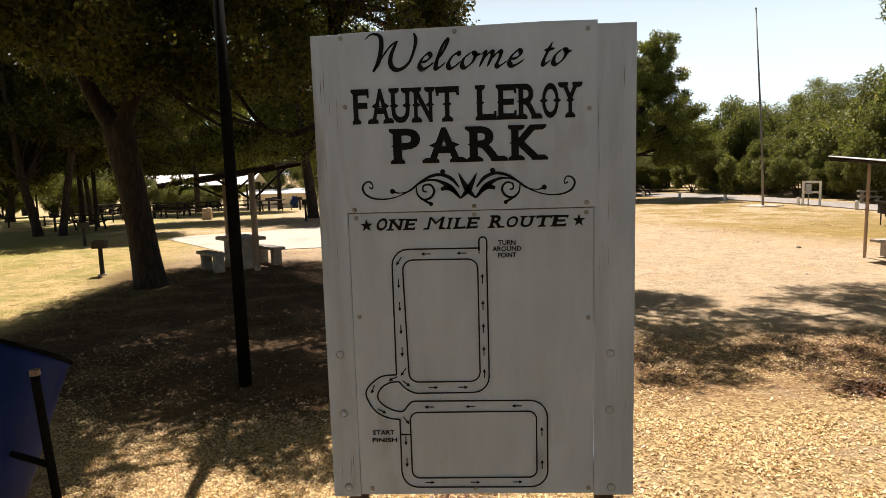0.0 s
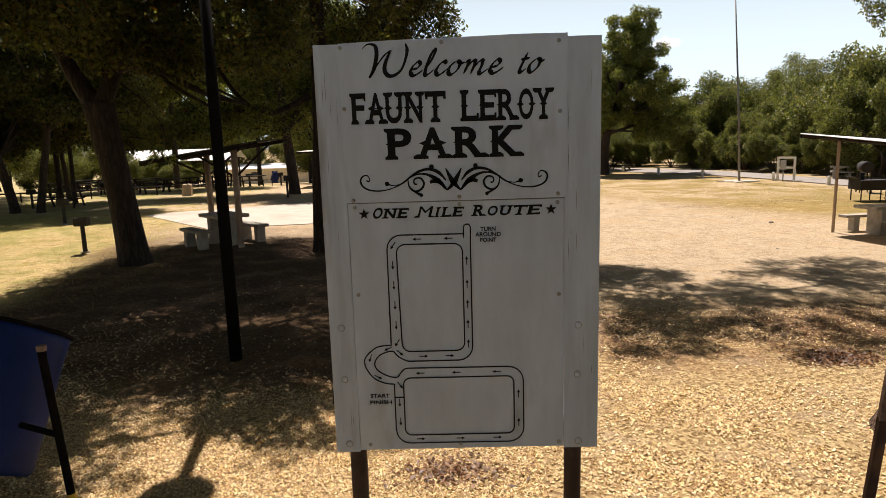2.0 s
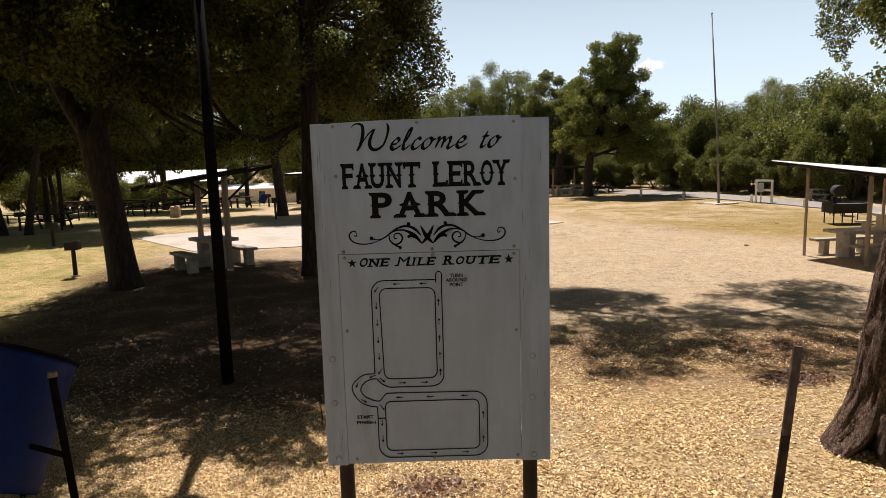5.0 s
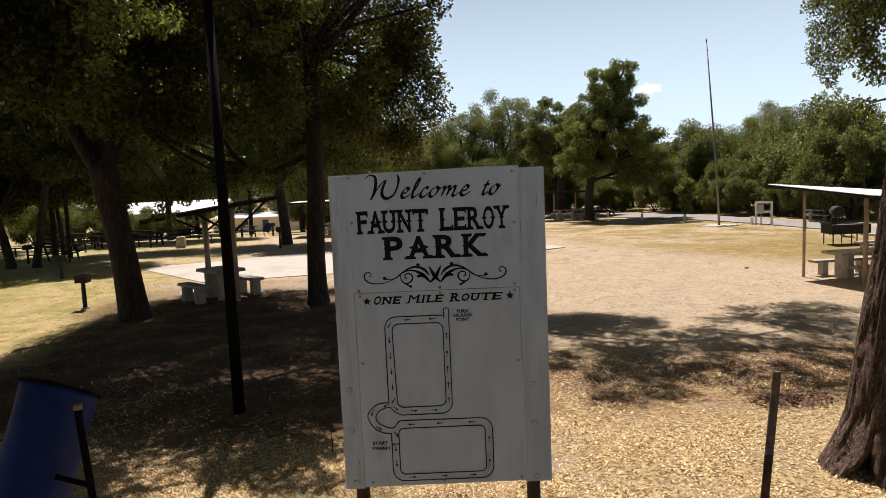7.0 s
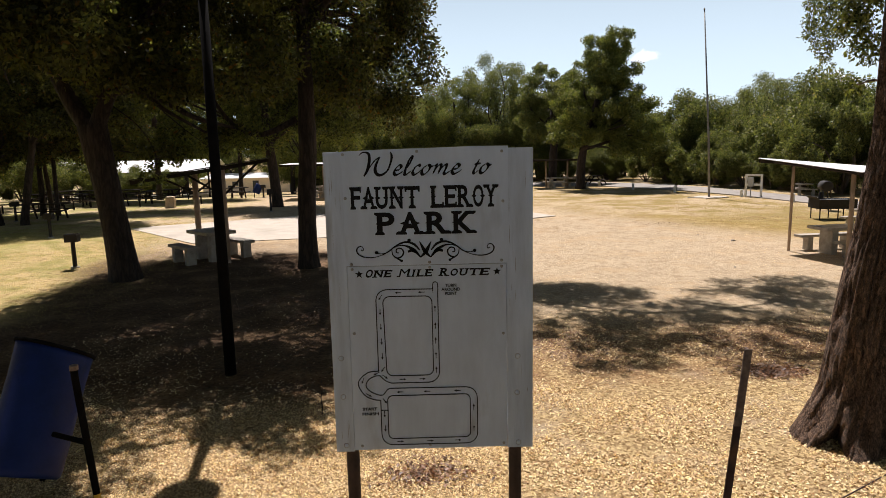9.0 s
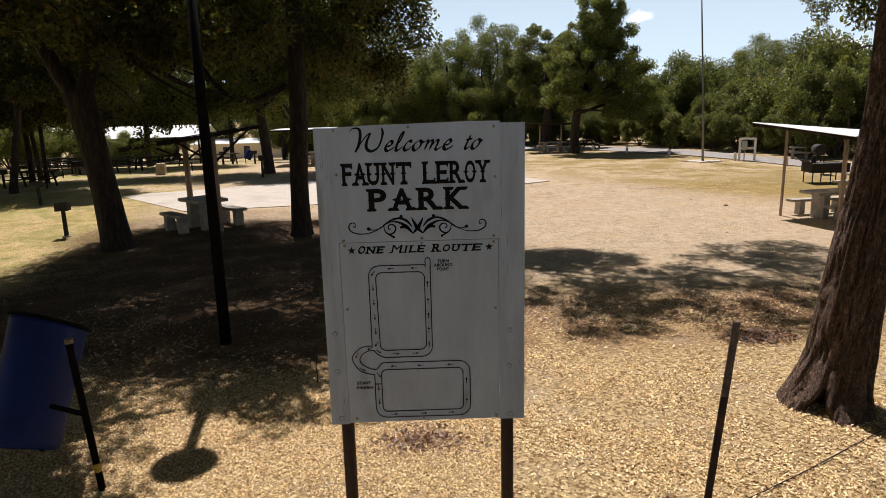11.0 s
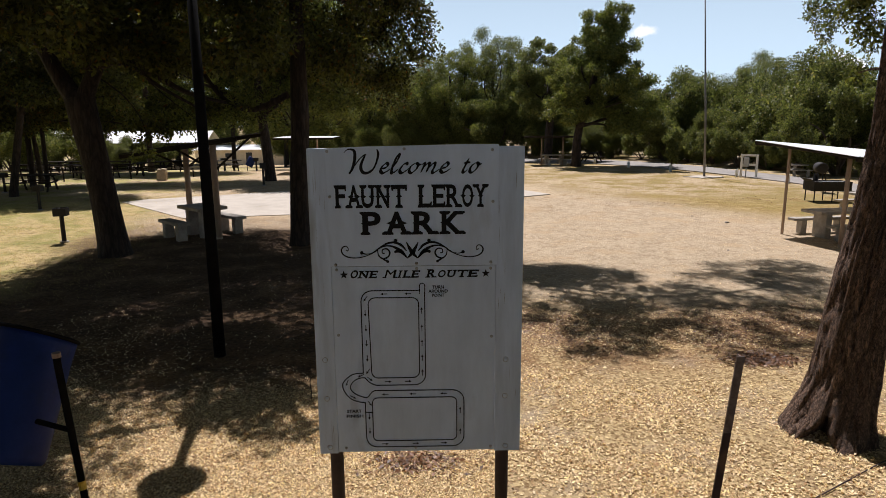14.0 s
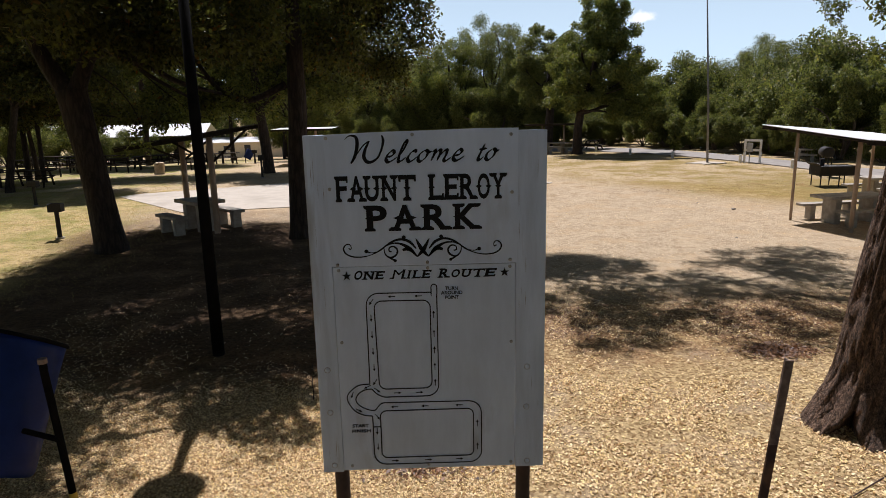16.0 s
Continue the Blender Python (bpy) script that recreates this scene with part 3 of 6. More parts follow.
def glyphs(body, x0, x1, z0, z1, shear=0.0, offset=0.0, spacing=1.0):
    """The built-in font's outlines for some text, fitted into a rectangle of the sign's face."""
    c = bpy.data.curves.new("lettering", "FONT")
    c.body, c.shear, c.offset, c.space_character, c.extrude, c.resolution_u = body, shear, offset, spacing, 0.01, 4
    ob = new("lettering", c)
    bpy.context.view_layer.update()
    me = bpy.data.meshes.new_from_object(ob.evaluated_get(bpy.context.evaluated_depsgraph_get()))
    bpy.data.objects.remove(ob)
    bpy.data.curves.remove(c)
    bm = bmesh.new()
    bm.from_mesh(me)
    bpy.data.meshes.remove(me)
    lo = [min(v.co[i] for v in bm.verts) for i in (0, 1)]
    hi = [max(v.co[i] for v in bm.verts) for i in (0, 1)]
    for v in bm.verts:
        v.co = Vector((x0 + (v.co.x - lo[0]) / (hi[0] - lo[0]) * (x1 - x0), -0.0010 - 0.0012 * (v.co.z > 0), z0 + (v.co.y - lo[1]) / (hi[1] - lo[1]) * (z1 - z0)))
    return bm


def slab_letter(ch, x0, x1, z0, z1, parent, bold, shear=0.0):
    """A show-bill letter: the plain glyph with slab feet and a spur at half height."""
    w, h = x1 - x0, z1 - z0
    pad = (0.34 if ch == "I" else 0.09) * w
    bm = glyphs(ch, x0 + pad, x1 - pad, z0, z1, offset=bold)
    feet = {"F": (0.27,), "A": (0.16, 0.84), "N": (0.2,), "T": (0.5,), "L": (0.24,), "E": (0.24,), "R": (0.22, 0.84), "Y": (0.5,), "P": (0.22,), "K": (0.22, 0.82), "M": (0.12, 0.86), "I": (0.5,)}.get(ch, ())
    tops = {"U": (0.22, 0.78), "N": (0.2, 0.8), "L": (0.24,), "Y": (0.17, 0.83), "K": (0.22, 0.78), "F": (0.22,), "E": (0.22,), "R": (0.2,), "P": (0.2,), "M": (0.14, 0.86), "I": (0.5,)}.get(ch, ())
    spur = {"F": (0.27,), "T": (0.5,), "L": (0.24,), "E": (0.24,), "R": (0.22,), "P": (0.22,), "K": (0.22,), "N": (0.2, 0.8), "U": (0.22, 0.78), "O": (0.17, 0.83), "A": (0.3, 0.7), "Y": (0.5,)}.get(ch, ())
    if shear and ch == "M":
        feet, tops, bold = (0.06, 0.94), (), 0.02
    drop = {"F": (1, -1), "T": (2, -1), "E": (1, -1), "L": (1, 1)}.get(ch, (0, 0))
    polys = []
    sw, sh = (0.10 if shear and ch == "M" else 0.185) * w + 0.003, 0.10 * h
    for u in feet:
        c = x0 + u * w
        polys.append([(c - sw, z0), (c + sw, z0), (c + sw, z0 + sh * 0.8), (c + sw * 0.55, z0 + sh * 1.5), (c - sw * 0.55, z0 + sh * 1.5), (c - sw, z0 + sh * 0.8)])
    for u in tops:
        c = x0 + u * w
        polys.append([(c - sw, z1), (c - sw, z1 - sh * 0.8), (c - sw * 0.55, z1 - sh * 1.5), (c + sw * 0.55, z1 - sh * 1.5), (c + sw, z1 - sh * 0.8), (c + sw, z1)])
    if shear and ch == "M":
        for u, r in ((0.17, 0.05), (0.83, 0.085)):
            polys.append([(x0 + (u - r) * w, z0), (x0 + (u + r) * w, z0), (x0 + (u + r) * w, z1), (x0 + (u - r) * w, z1)])
    zm = (z0 + z1) / 2
    if shear:
        spur = ()
    for u in spur:
        c, r = x0 + u * w, 0.17 * w + 0.002
        polys.append([(c - r, zm), (c, zm - 0.09 * h), (c + r, zm), (c, zm + 0.09 * h)])
    ends = [x1 - 0.08 * w] if drop[0] else []
    if drop[0] == 2:
        ends.append(x0 + 0.08 * w)
    for c in ends:
        za, zb = (z1, z1 - 0.26 * h) if drop[1] < 0 else (z0, z0 + 0.26 * h)
        polys.append([(c - 0.08 * w, za), (c + 0.08 * w, za), (c + 0.08 * w, zb), (c - 0.02 * w, zb)])
    if ch == "E":
        polys.append([(x1 - 0.16 * w, z0), (x1, z0), (x1, z0 + 0.26 * h), (x1 - 0.1 * w, z0 + 0.26 * h)])
    for poly in polys:
        f = [bm.verts.new((x, -0.0026, z)) for x, z in poly]
        k = [bm.verts.new((x, -0.0010, z)) for x, z in poly]
        bm.faces.new(f)
        for i in range(len(poly)):
            bm.faces.new((f[i], k[i], k[(i + 1) % len(poly)], f[(i + 1) % len(poly)]))
    for v in bm.verts:
        v.co.x += shear * (v.co.z - z0)
    bmesh.ops.recalc_face_normals(bm, faces=bm.faces)
    part("letter", bm, M_BLACK, parent)


def nib(points, thin, thick, steps=8):
    """A brush stroke whose breadth follows a slanted nib."""
    line = glide([(x, 0, z) for x, z in points], steps)
    n = len(line)
    edge = []
    for i, p in enumerate(line):
        way = (line[min(i + 1, n - 1)] - line[max(i - 1, 0)]).normalized()
        turn = math.atan2(way.z, way.x)
        end = min(1.0, 0.25 + i / 5, 0.25 + (n - 1 - i) / 5)
        w = (thin + (thick - thin) * abs(math.sin(turn - radians(38))) ** 1.5) / 2 * end
        edge.append(((p.x - way.z * w, p.z + way.x * w), (p.x + way.z * w, p.z - way.x * w)))
    return [[a[0], c[0], c[1], a[1]] for a, c in zip(edge, edge[1:])]


def brush_letter(ch, x0, x1, z0, xh):
    """A small slanted script letter, from its strokes in a box one x-height tall."""
    strokes = {
        "e": [[(0.12, 0.42), (0.50, 0.55), (0.62, 0.82), (0.42, 0.99), (0.14, 0.68), (0.08, 0.25), (0.32, 0.0), (0.66, 0.14), (0.95, 0.42)]],
        "l": [[(0.00, 0.35), (0.42, 0.95), (0.62, 1.62), (0.50, 1.86), (0.30, 1.45), (0.16, 0.60), (0.24, 0.04), (0.55, 0.08), (0.95, 0.42)]],
        "c": [[(0.72, 0.74), (0.60, 0.98), (0.26, 0.78), (0.08, 0.30), (0.30, 0.0), (0.64, 0.12), (0.98, 0.45)]],
        "o": [[(0.44, 0.99), (0.12, 0.62), (0.10, 0.16), (0.34, 0.0), (0.64, 0.36), (0.68, 0.82), (0.44, 0.99)], [(0.60, 0.90), (0.78, 0.80), (0.98, 0.88)]],
        "m": [[(0.00, 0.78), (0.13, 0.97), (0.13, 0.60), (0.06, 0.00)], [(0.08, 0.35), (0.25, 0.86), (0.38, 0.95), (0.40, 0.62), (0.34, 0.00)], [(0.37, 0.35), (0.55, 0.86), (0.68, 0.95), (0.70, 0.60), (0.66, 0.14), (0.76, 0.0), (1.00, 0.36)]],
        "t": [[(0.52, 1.45), (0.30, 0.75), (0.18, 0.20), (0.36, 0.0), (0.80, 0.30)], [(0.0, 0.92), (0.40, 0.97), (0.86, 1.04)]],
    }[ch]
    polys = []
    for st in strokes:
        polys += nib([(x0 + u * (x1 - x0) + 0.30 * v * xh, z0 + v * xh) for u, v in st], 0.0042, 0.0165)
    return polys


def corner(cx, cz, r, a0, a1, n=5):
    return [(cx + r * math.cos(radians(a0 + (a1 - a0) * k / n)), cz + r * math.sin(radians(a0 + (a1 - a0) * k / n))) for k in range(n + 1)]


def route_line(points, parent, closed=False, w=0.0042):
    pts = points + points[:1] if closed else points
    flat_part("route_line", ribbon(pts, [w, w], 1), parent)


def arrow(x, z, turn, parent, size=0.015):
    d, s = Vector((math.cos(radians(turn)), math.sin(radians(turn)))), size
    q = Vector((-d.y, d.x))
    c = Vector((x, z))
    tail, neck, tip = c - d * s, c + d * s * 0.25, c + d * s
    poly = [tail + q * s * 0.1, neck + q * s * 0.1, neck + q * s * 0.36, tip, neck - q * s * 0.36, neck - q * s * 0.1, tail - q * s * 0.1]
    flat_part("route_arrow", [[tuple(p) for p in poly]], parent)


def star(x, z, r):
    return [(x + (r if k % 2 == 0 else r * 0.4) * math.sin(math.pi * k / 5), z + (r if k % 2 == 0 else r * 0.4) * math.cos(math.pi * k / 5)) for k in range(10)]


def glide_flat(points):
    return [(p.x, p.z) for p in glide([(x, 0, z) for x, z in points], 6)]


def build_sign():
    s = thing("park_sign", "weathered white wooden park sign with black lettering on two brown pipes", "sign", (0.008, 1.86, 1.385))
    # side boards, behind and beside the panels
    for x0, x1, top in ((-0.460, -0.376, 1.390), (0.342, 0.460, 1.394)):
        bm = boxed(x0, x1, -0.004, 0.034, 0.0, top, bevel=0.003)
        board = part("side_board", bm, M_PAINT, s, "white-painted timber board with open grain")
        rng = random.Random(int(x0 * 1000))
        for _ in range(9):
            x, z, h = rng.uniform(x0 + 0.01, x1 - 0.01), rng.uniform(0.05, 1.25), rng.uniform(0.03, 0.12)
            w = rng.uniform(0.0004, 0.0009)
            flat_part("wood_check", [[(x, z), (x + w, z + h * 0.4), (x + w * 0.4, z + h), (x - w, z + h * 0.5)]], board, y=-0.0042, thick=0.0004, material=M_CRACK)
    # rail boards behind, that carry the panels
    for z0, z1 in ((0.04, 0.13), (0.62, 0.71), (1.26, 1.35)):
        part("back_rail", boxed(-0.37, 0.34, 0.008, 0.034, z0, z1, bevel=0.002), M_PAINT, s)
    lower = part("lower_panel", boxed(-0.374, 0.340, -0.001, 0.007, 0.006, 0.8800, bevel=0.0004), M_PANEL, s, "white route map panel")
    # added strip that paints the joint dark and hides bright ground behind it
    part("seam_strip", boxed(-0.374, 0.340, 0.008, 0.020, 0.85, 0.92), M_CRACK, s, "dark strip added to keep the joint dark")
    bm = bmesh.new()
    outline = [(-0.378, 0.884), (0.346, 0.884), (0.350, 1.403), (0.2, 1.404), (0.0, 1.400), (-0.2, 1.397), (-0.378, 1.391)]
    f = [bm.verts.new((x, -0.009, z)) for x, z in outline]
    k = [bm.verts.new((x, -0.001, z)) for x, z in outline]
    bm.faces.new(f)
    bm.faces.new(k[::-1])
    for i in range(len(f)):
        bm.faces.new((f[i], k[i], k[(i + 1) % len(f)], f[(i + 1) % len(f)]))
    bmesh.ops.recalc_face_normals(bm, faces=bm.faces)
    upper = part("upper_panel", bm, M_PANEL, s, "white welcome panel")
    # lettering holders lie on the two panels' faces
    face_up, face_low = upper, lower
    up_y, low_y = -0.009, -0.001

    def lift(parent, before, dy):
        for c in parent.children:
            if c not in before:
                c.location.y += dy
    before = set(face_up.children)
    # script line
    for ch, x0, x1 in (("e", -0.156, -0.112), ("l", -0.112, -0.078), ("c", -0.075, -0.036), ("o", -0.036, 0.014), ("m", 0.014, 0.094), ("e", 0.097, 0.143), ("t", 0.190, 0.222), ("o", 0.220, 0.268)):
        flat_part("script_letter", brush_letter(ch, x0, x1, 1.286, 0.042), face_up)
    w = ribbon([(-0.301, 1.372), (-0.288, 1.384), (-0.272, 1.386), (-0.258, 1.378), (-0.256, 1.350), (-0.266, 1.310), (-0.282, 1.283)], [0.002, 0.004, 0.007, 0.012, 0.013, 0.012, 0.006])
    w += ribbon([(-0.282, 1.283), (-0.262, 1.312), (-0.236, 1.346), (-0.216, 1.362), (-0.207, 1.364)], [0.004, 0.004, 0.005, 0.005, 0.003])
    w += ribbon([(-0.212, 1.362), (-0.228, 1.330), (-0.232, 1.305), (-0.222, 1.289), (-0.203, 1.288), (-0.180, 1.304), (-0.165, 1.335), (-0.158, 1.366), (-0.163, 1.386)], [0.006, 0.011, 0.014, 0.014, 0.010, 0.007, 0.008, 0.011, 0.004])
    flat_part("script_capital", w, face_up)
    # park name
    for ch, x0, x1 in (("F", -0.348, -0.298), ("A", -0.298, -0.233), ("U", -0.240, -0.176), ("N", -0.175, -0.111), ("T", -0.109, -0.040),
                       ("L", 0.005, 0.065), ("E", 0.065, 0.122), ("R", 0.122, 0.190), ("O", 0.189, 0.246), ("Y", 0.243, 0.303)):
        slab_letter(ch, x0, x1, 1.138, 1.236, face_up, 0.020)
    for ch, x0, x1 in (("P", -0.242, -0.146), ("A", -0.144, -0.028), ("R", -0.024, 0.090), ("K", 0.096, 0.206)):
        slab_letter(ch, x0, x1, 1.022, 1.122, face_up, 0.029)
    # scrollwork, one half and its mirror image
    cx = -0.021
    for sgn in (-1, 1):
        def at(points):
            return [(cx + sgn * x, z) for x, z in points]
        polys = ribbon(at([(0.287, 0.958), (0.279, 0.953), (0.276, 0.962), (0.284, 0.973), (0.298, 0.970), (0.306, 0.955), (0.297, 0.936), (0.272, 0.924), (0.236, 0.922), (0.200, 0.930), (0.165, 0.947), (0.140, 0.966), (0.110, 0.983), (0.078, 0.988), (0.048, 0.976), (0.025, 0.950)]),
                       [0.004, 0.004, 0.003, 0.004, 0.005, 0.006, 0.006, 0.005, 0.004, 0.003, 0.006, 0.006, 0.008, 0.009, 0.011, 0.004])
        polys += ribbon(at([(0.150, 0.955), (0.146, 0.932), (0.128, 0.917), (0.106, 0.925), (0.098, 0.944), (0.110, 0.960), (0.128, 0.957), (0.130, 0.943), (0.120, 0.940)]), [0.003, 0.005, 0.007, 0.007, 0.007, 0.006, 0.005, 0.005, 0.005])
        polys += ribbon(at([(0.140, 0.925), (0.124, 0.913), (0.110, 0.906)]), [0.004, 0.006, 0.008])
        polys += ribbon(at([(0.145, 0.962), (0.116, 0.973), (0.084, 0.970), (0.050, 0.950), (0.022, 0.918)]), [0.003, 0.005, 0.008, 0.016, 0.004])
        polys += ribbon(at([(0.078, 0.945), (0.060, 0.950), (0.040, 0.940), (0.022, 0.918)]), [0.010, 0.014, 0.012, 0.003])
        polys += ribbon(at([(0.022, 0.918), (-0.004, 0.948), (-0.026, 0.990)]), [0.004, 0.018, 0.002])
        polys += [dot(cx + sgn * 0.072, 0.996, 0.0075), dot(cx + sgn * 0.219, 0.944, 0.0075), dot(cx + sgn * 0.108, 0.904, 0.006)]
        polys += ribbon(at([(0.219, 0.944), (0.200, 0.938), (0.175, 0.942)]), [0.007, 0.003, 0.002])
        flat_part("scrollwork", polys, face_up)
    lift(face_up, before, up_y)
    before = set(face_low.children)
    # route heading: each word starts with a larger capital
    for ch, x0, x1, tall in (("O", -0.300, -0.262, 1), ("N", -0.262, -0.217, 0), ("E", -0.215, -0.180, 0), ("M", -0.150, -0.096, 1), ("I", -0.094, -0.070, 0), ("L", -0.068, -0.034, 0),
                             ("E", -0.032, 0.003, 0), ("R", 0.034, 0.078, 1), ("O", 0.081, 0.121, 0), ("U", 0.122, 0.164, 0), ("T", 0.166, 0.214, 0), ("E", 0.215, 0.260, 0)):
        slab_letter(ch, x0, x1, 0.829, 0.866 if tall else 0.862, face_low, 0.0 if ch == "M" else 0.028, 0.28)
    for x in (-0.322, 0.298):
        flat_part("star", [star(x, 0.845, 0.0195)], face_low)
    # upper loop of the route
    route_line([(0.006, 0.762), (0.006, 0.771)] + corner(-0.203, 0.724, 0.048, 90, 180)[0:] + [(-0.251, 0.39)] + glide_flat([(-0.251, 0.390), (-0.300, 0.384), (-0.340, 0.350), (-0.344, 0.318), (-0.318, 0.275), (-0.280, 0.254), (-0.246, 0.249)]) + [(-0.246, 0.078)] +
               corner(-0.196, 0.078, 0.049, 180, 270) + corner(0.150, 0.080, 0.052, 270, 360) + corner(0.150, 0.252, 0.052, 0, 90) + corner(-0.196, 0.280, 0.026, 90, 150) + glide_flat([(-0.222, 0.290), (-0.237, 0.274), (-0.268, 0.280), (-0.300, 0.300), (-0.311, 0.325), (-0.296, 0.352), (-0.268, 0.366), (-0.244, 0.368)]) +
               glide_flat([(-0.244, 0.368), (-0.224, 0.346), (-0.196, 0.332), (-0.170, 0.331)]) + corner(-0.020, 0.380, 0.049, 270, 360) + [(0.029, 0.762)], face_low)
    route_line(corner(-0.190, 0.710, 0.030, 180, 90) + corner(-0.027, 0.710, 0.029, 90, 0) + corner(-0.027, 0.395, 0.029, 0, -90) + corner(-0.184, 0.395, 0.029, 270, 180), face_low, True)
    route_line(corner(-0.190, 0.246, 0.024, 180, 90) + corner(0.145, 0.246, 0.024, 90, 0) + corner(0.145, 0.083, 0.024, 0, -90) + corner(-0.190, 0.083, 0.024, 270, 180), face_low, True)
    route_line([(0.007, 0.762)] + corner(0.0185, 0.792, 0.0115, 180, 0) + [(0.030, 0.762)], face_low)
    route_line([(-0.246, 0.200), (-0.214, 0.200)], face_low)
    for x, z, a in [(-0.045, 0.757, 180), (-0.150, 0.757, 180), (-0.231, 0.737, 235), (-0.234, 0.67, 270), (-0.233, 0.60, 270), (-0.232, 0.53, 270), (-0.231, 0.46, 270), (-0.230, 0.398, 235), (-0.222, 0.362, 320),
                    (-0.262, 0.378, 205), (-0.325, 0.345, 250), (-0.300, 0.276, 330), (-0.226, 0.245, 305), (-0.230, 0.180, 270), (-0.229, 0.110, 270), (-0.160, 0.044, 0), (-0.020, 0.044, 0), (0.110, 0.044, 0),
                    (0.185, 0.10, 90), (0.185, 0.205, 90), (0.110, 0.287, 180), (-0.030, 0.287, 180), (-0.155, 0.287, 180), (-0.140, 0.348, 0), (-0.050, 0.348, 0),
                    (0.015, 0.39, 90), (0.015, 0.46, 90), (0.015, 0.53, 90), (0.015, 0.60, 90), (0.015, 0.68, 90)]:
        arrow(x, z, a, face_low)
    for x in (0.007, 0.030):
        arrow(x, 0.760, 270, face_low, 0.006)
    for word, x0, x1, z0 in (("TURN", 0.063, 0.114, 0.778), ("AROUND", 0.046, 0.131, 0.760), ("POINT", 0.062, 0.116, 0.741), ("START", -0.331, -0.264, 0.200), ("FINISH", -0.333, -0.257, 0.176)):
        part("caption", glyphs(word, x0, x1, z0, z0 + 0.0145, offset=0.020), M_BLACK, face_low)
    lift(face_low, before, low_y)
    # fixings
    for x, z in ((-0.372, 1.378), (-0.049, 1.386), (0.322, 1.380), (-0.368, 1.188), (0.326, 1.162), (-0.354, 0.892), (0.319, 0.897), (-0.004, 0.895),
                 (-0.352, 0.868), (0.319, 0.868), (-0.004, 0.870), (-0.355, 0.571), (0.325, 0.556), (-0.340, 0.026), (0.325, 0.023), (-0.020, 0.023)):
        y = -0.009 if z > 0.884 else -0.001
        part("screw", tubed([(x, y + 0.002, z), (x, y - 0.003, z), (x, y - 0.0045, z)], [0.0068, 0.0068, 0.0042], 10), M_SCREW, s)
    for x, z in ((-0.419, 0.456), (-0.418, 0.271), (-0.413, 0.032), (0.390, 0.447), (0.388, 0.272), (0.393, 0.026)):
        part("washer", tubed([(x, -0.003, z), (x, -0.0055, z)], [0.0128, 0.0128], 14), M_SCREW, s, "dull steel washer")
        bolt = part("bolt", tubed([(x, 0.0, z), (x, -0.006, z), (x, -0.0095, z)], [0.0105, 0.0105, 0.006], 8), M_PAINT, s, "painted carriage bolt head")
    for x in (-0.395, 0.385):
        post = part("post", tubed([(x, 0.066, -1.50), (x, 0.066, 1.30)], [0.031, 0.031], 20), M_PIPE, s, "brown painted steel pipe post", smooth=True)
    return s


build_sign()


# ---- things close by ----
def build_lamp():
    t = thing("street_lamp", "black round park lamp pole with a wide hood", "lamp", (-2.62, 6.88, 0))
    part("pole", tubed([(0, 0, -0.1), (0, 0, 1.2), (0.0, 0.0, 5.25)], [0.072, 0.068, 0.052], 18), M_POLE, t, smooth=True)
    part("hood", tubed([(0, 0, 5.34), (0, 0, 5.36), (0, 0, 5.46), (0, 0, 5.56)], [0.27, 0.28, 0.20, 0.06], 24), M_POLE, t, smooth=True)
    part("collar", tubed([(0, 0, 5.22), (0, 0, 5.36)], [0.07, 0.075], 16), M_POLE, t)


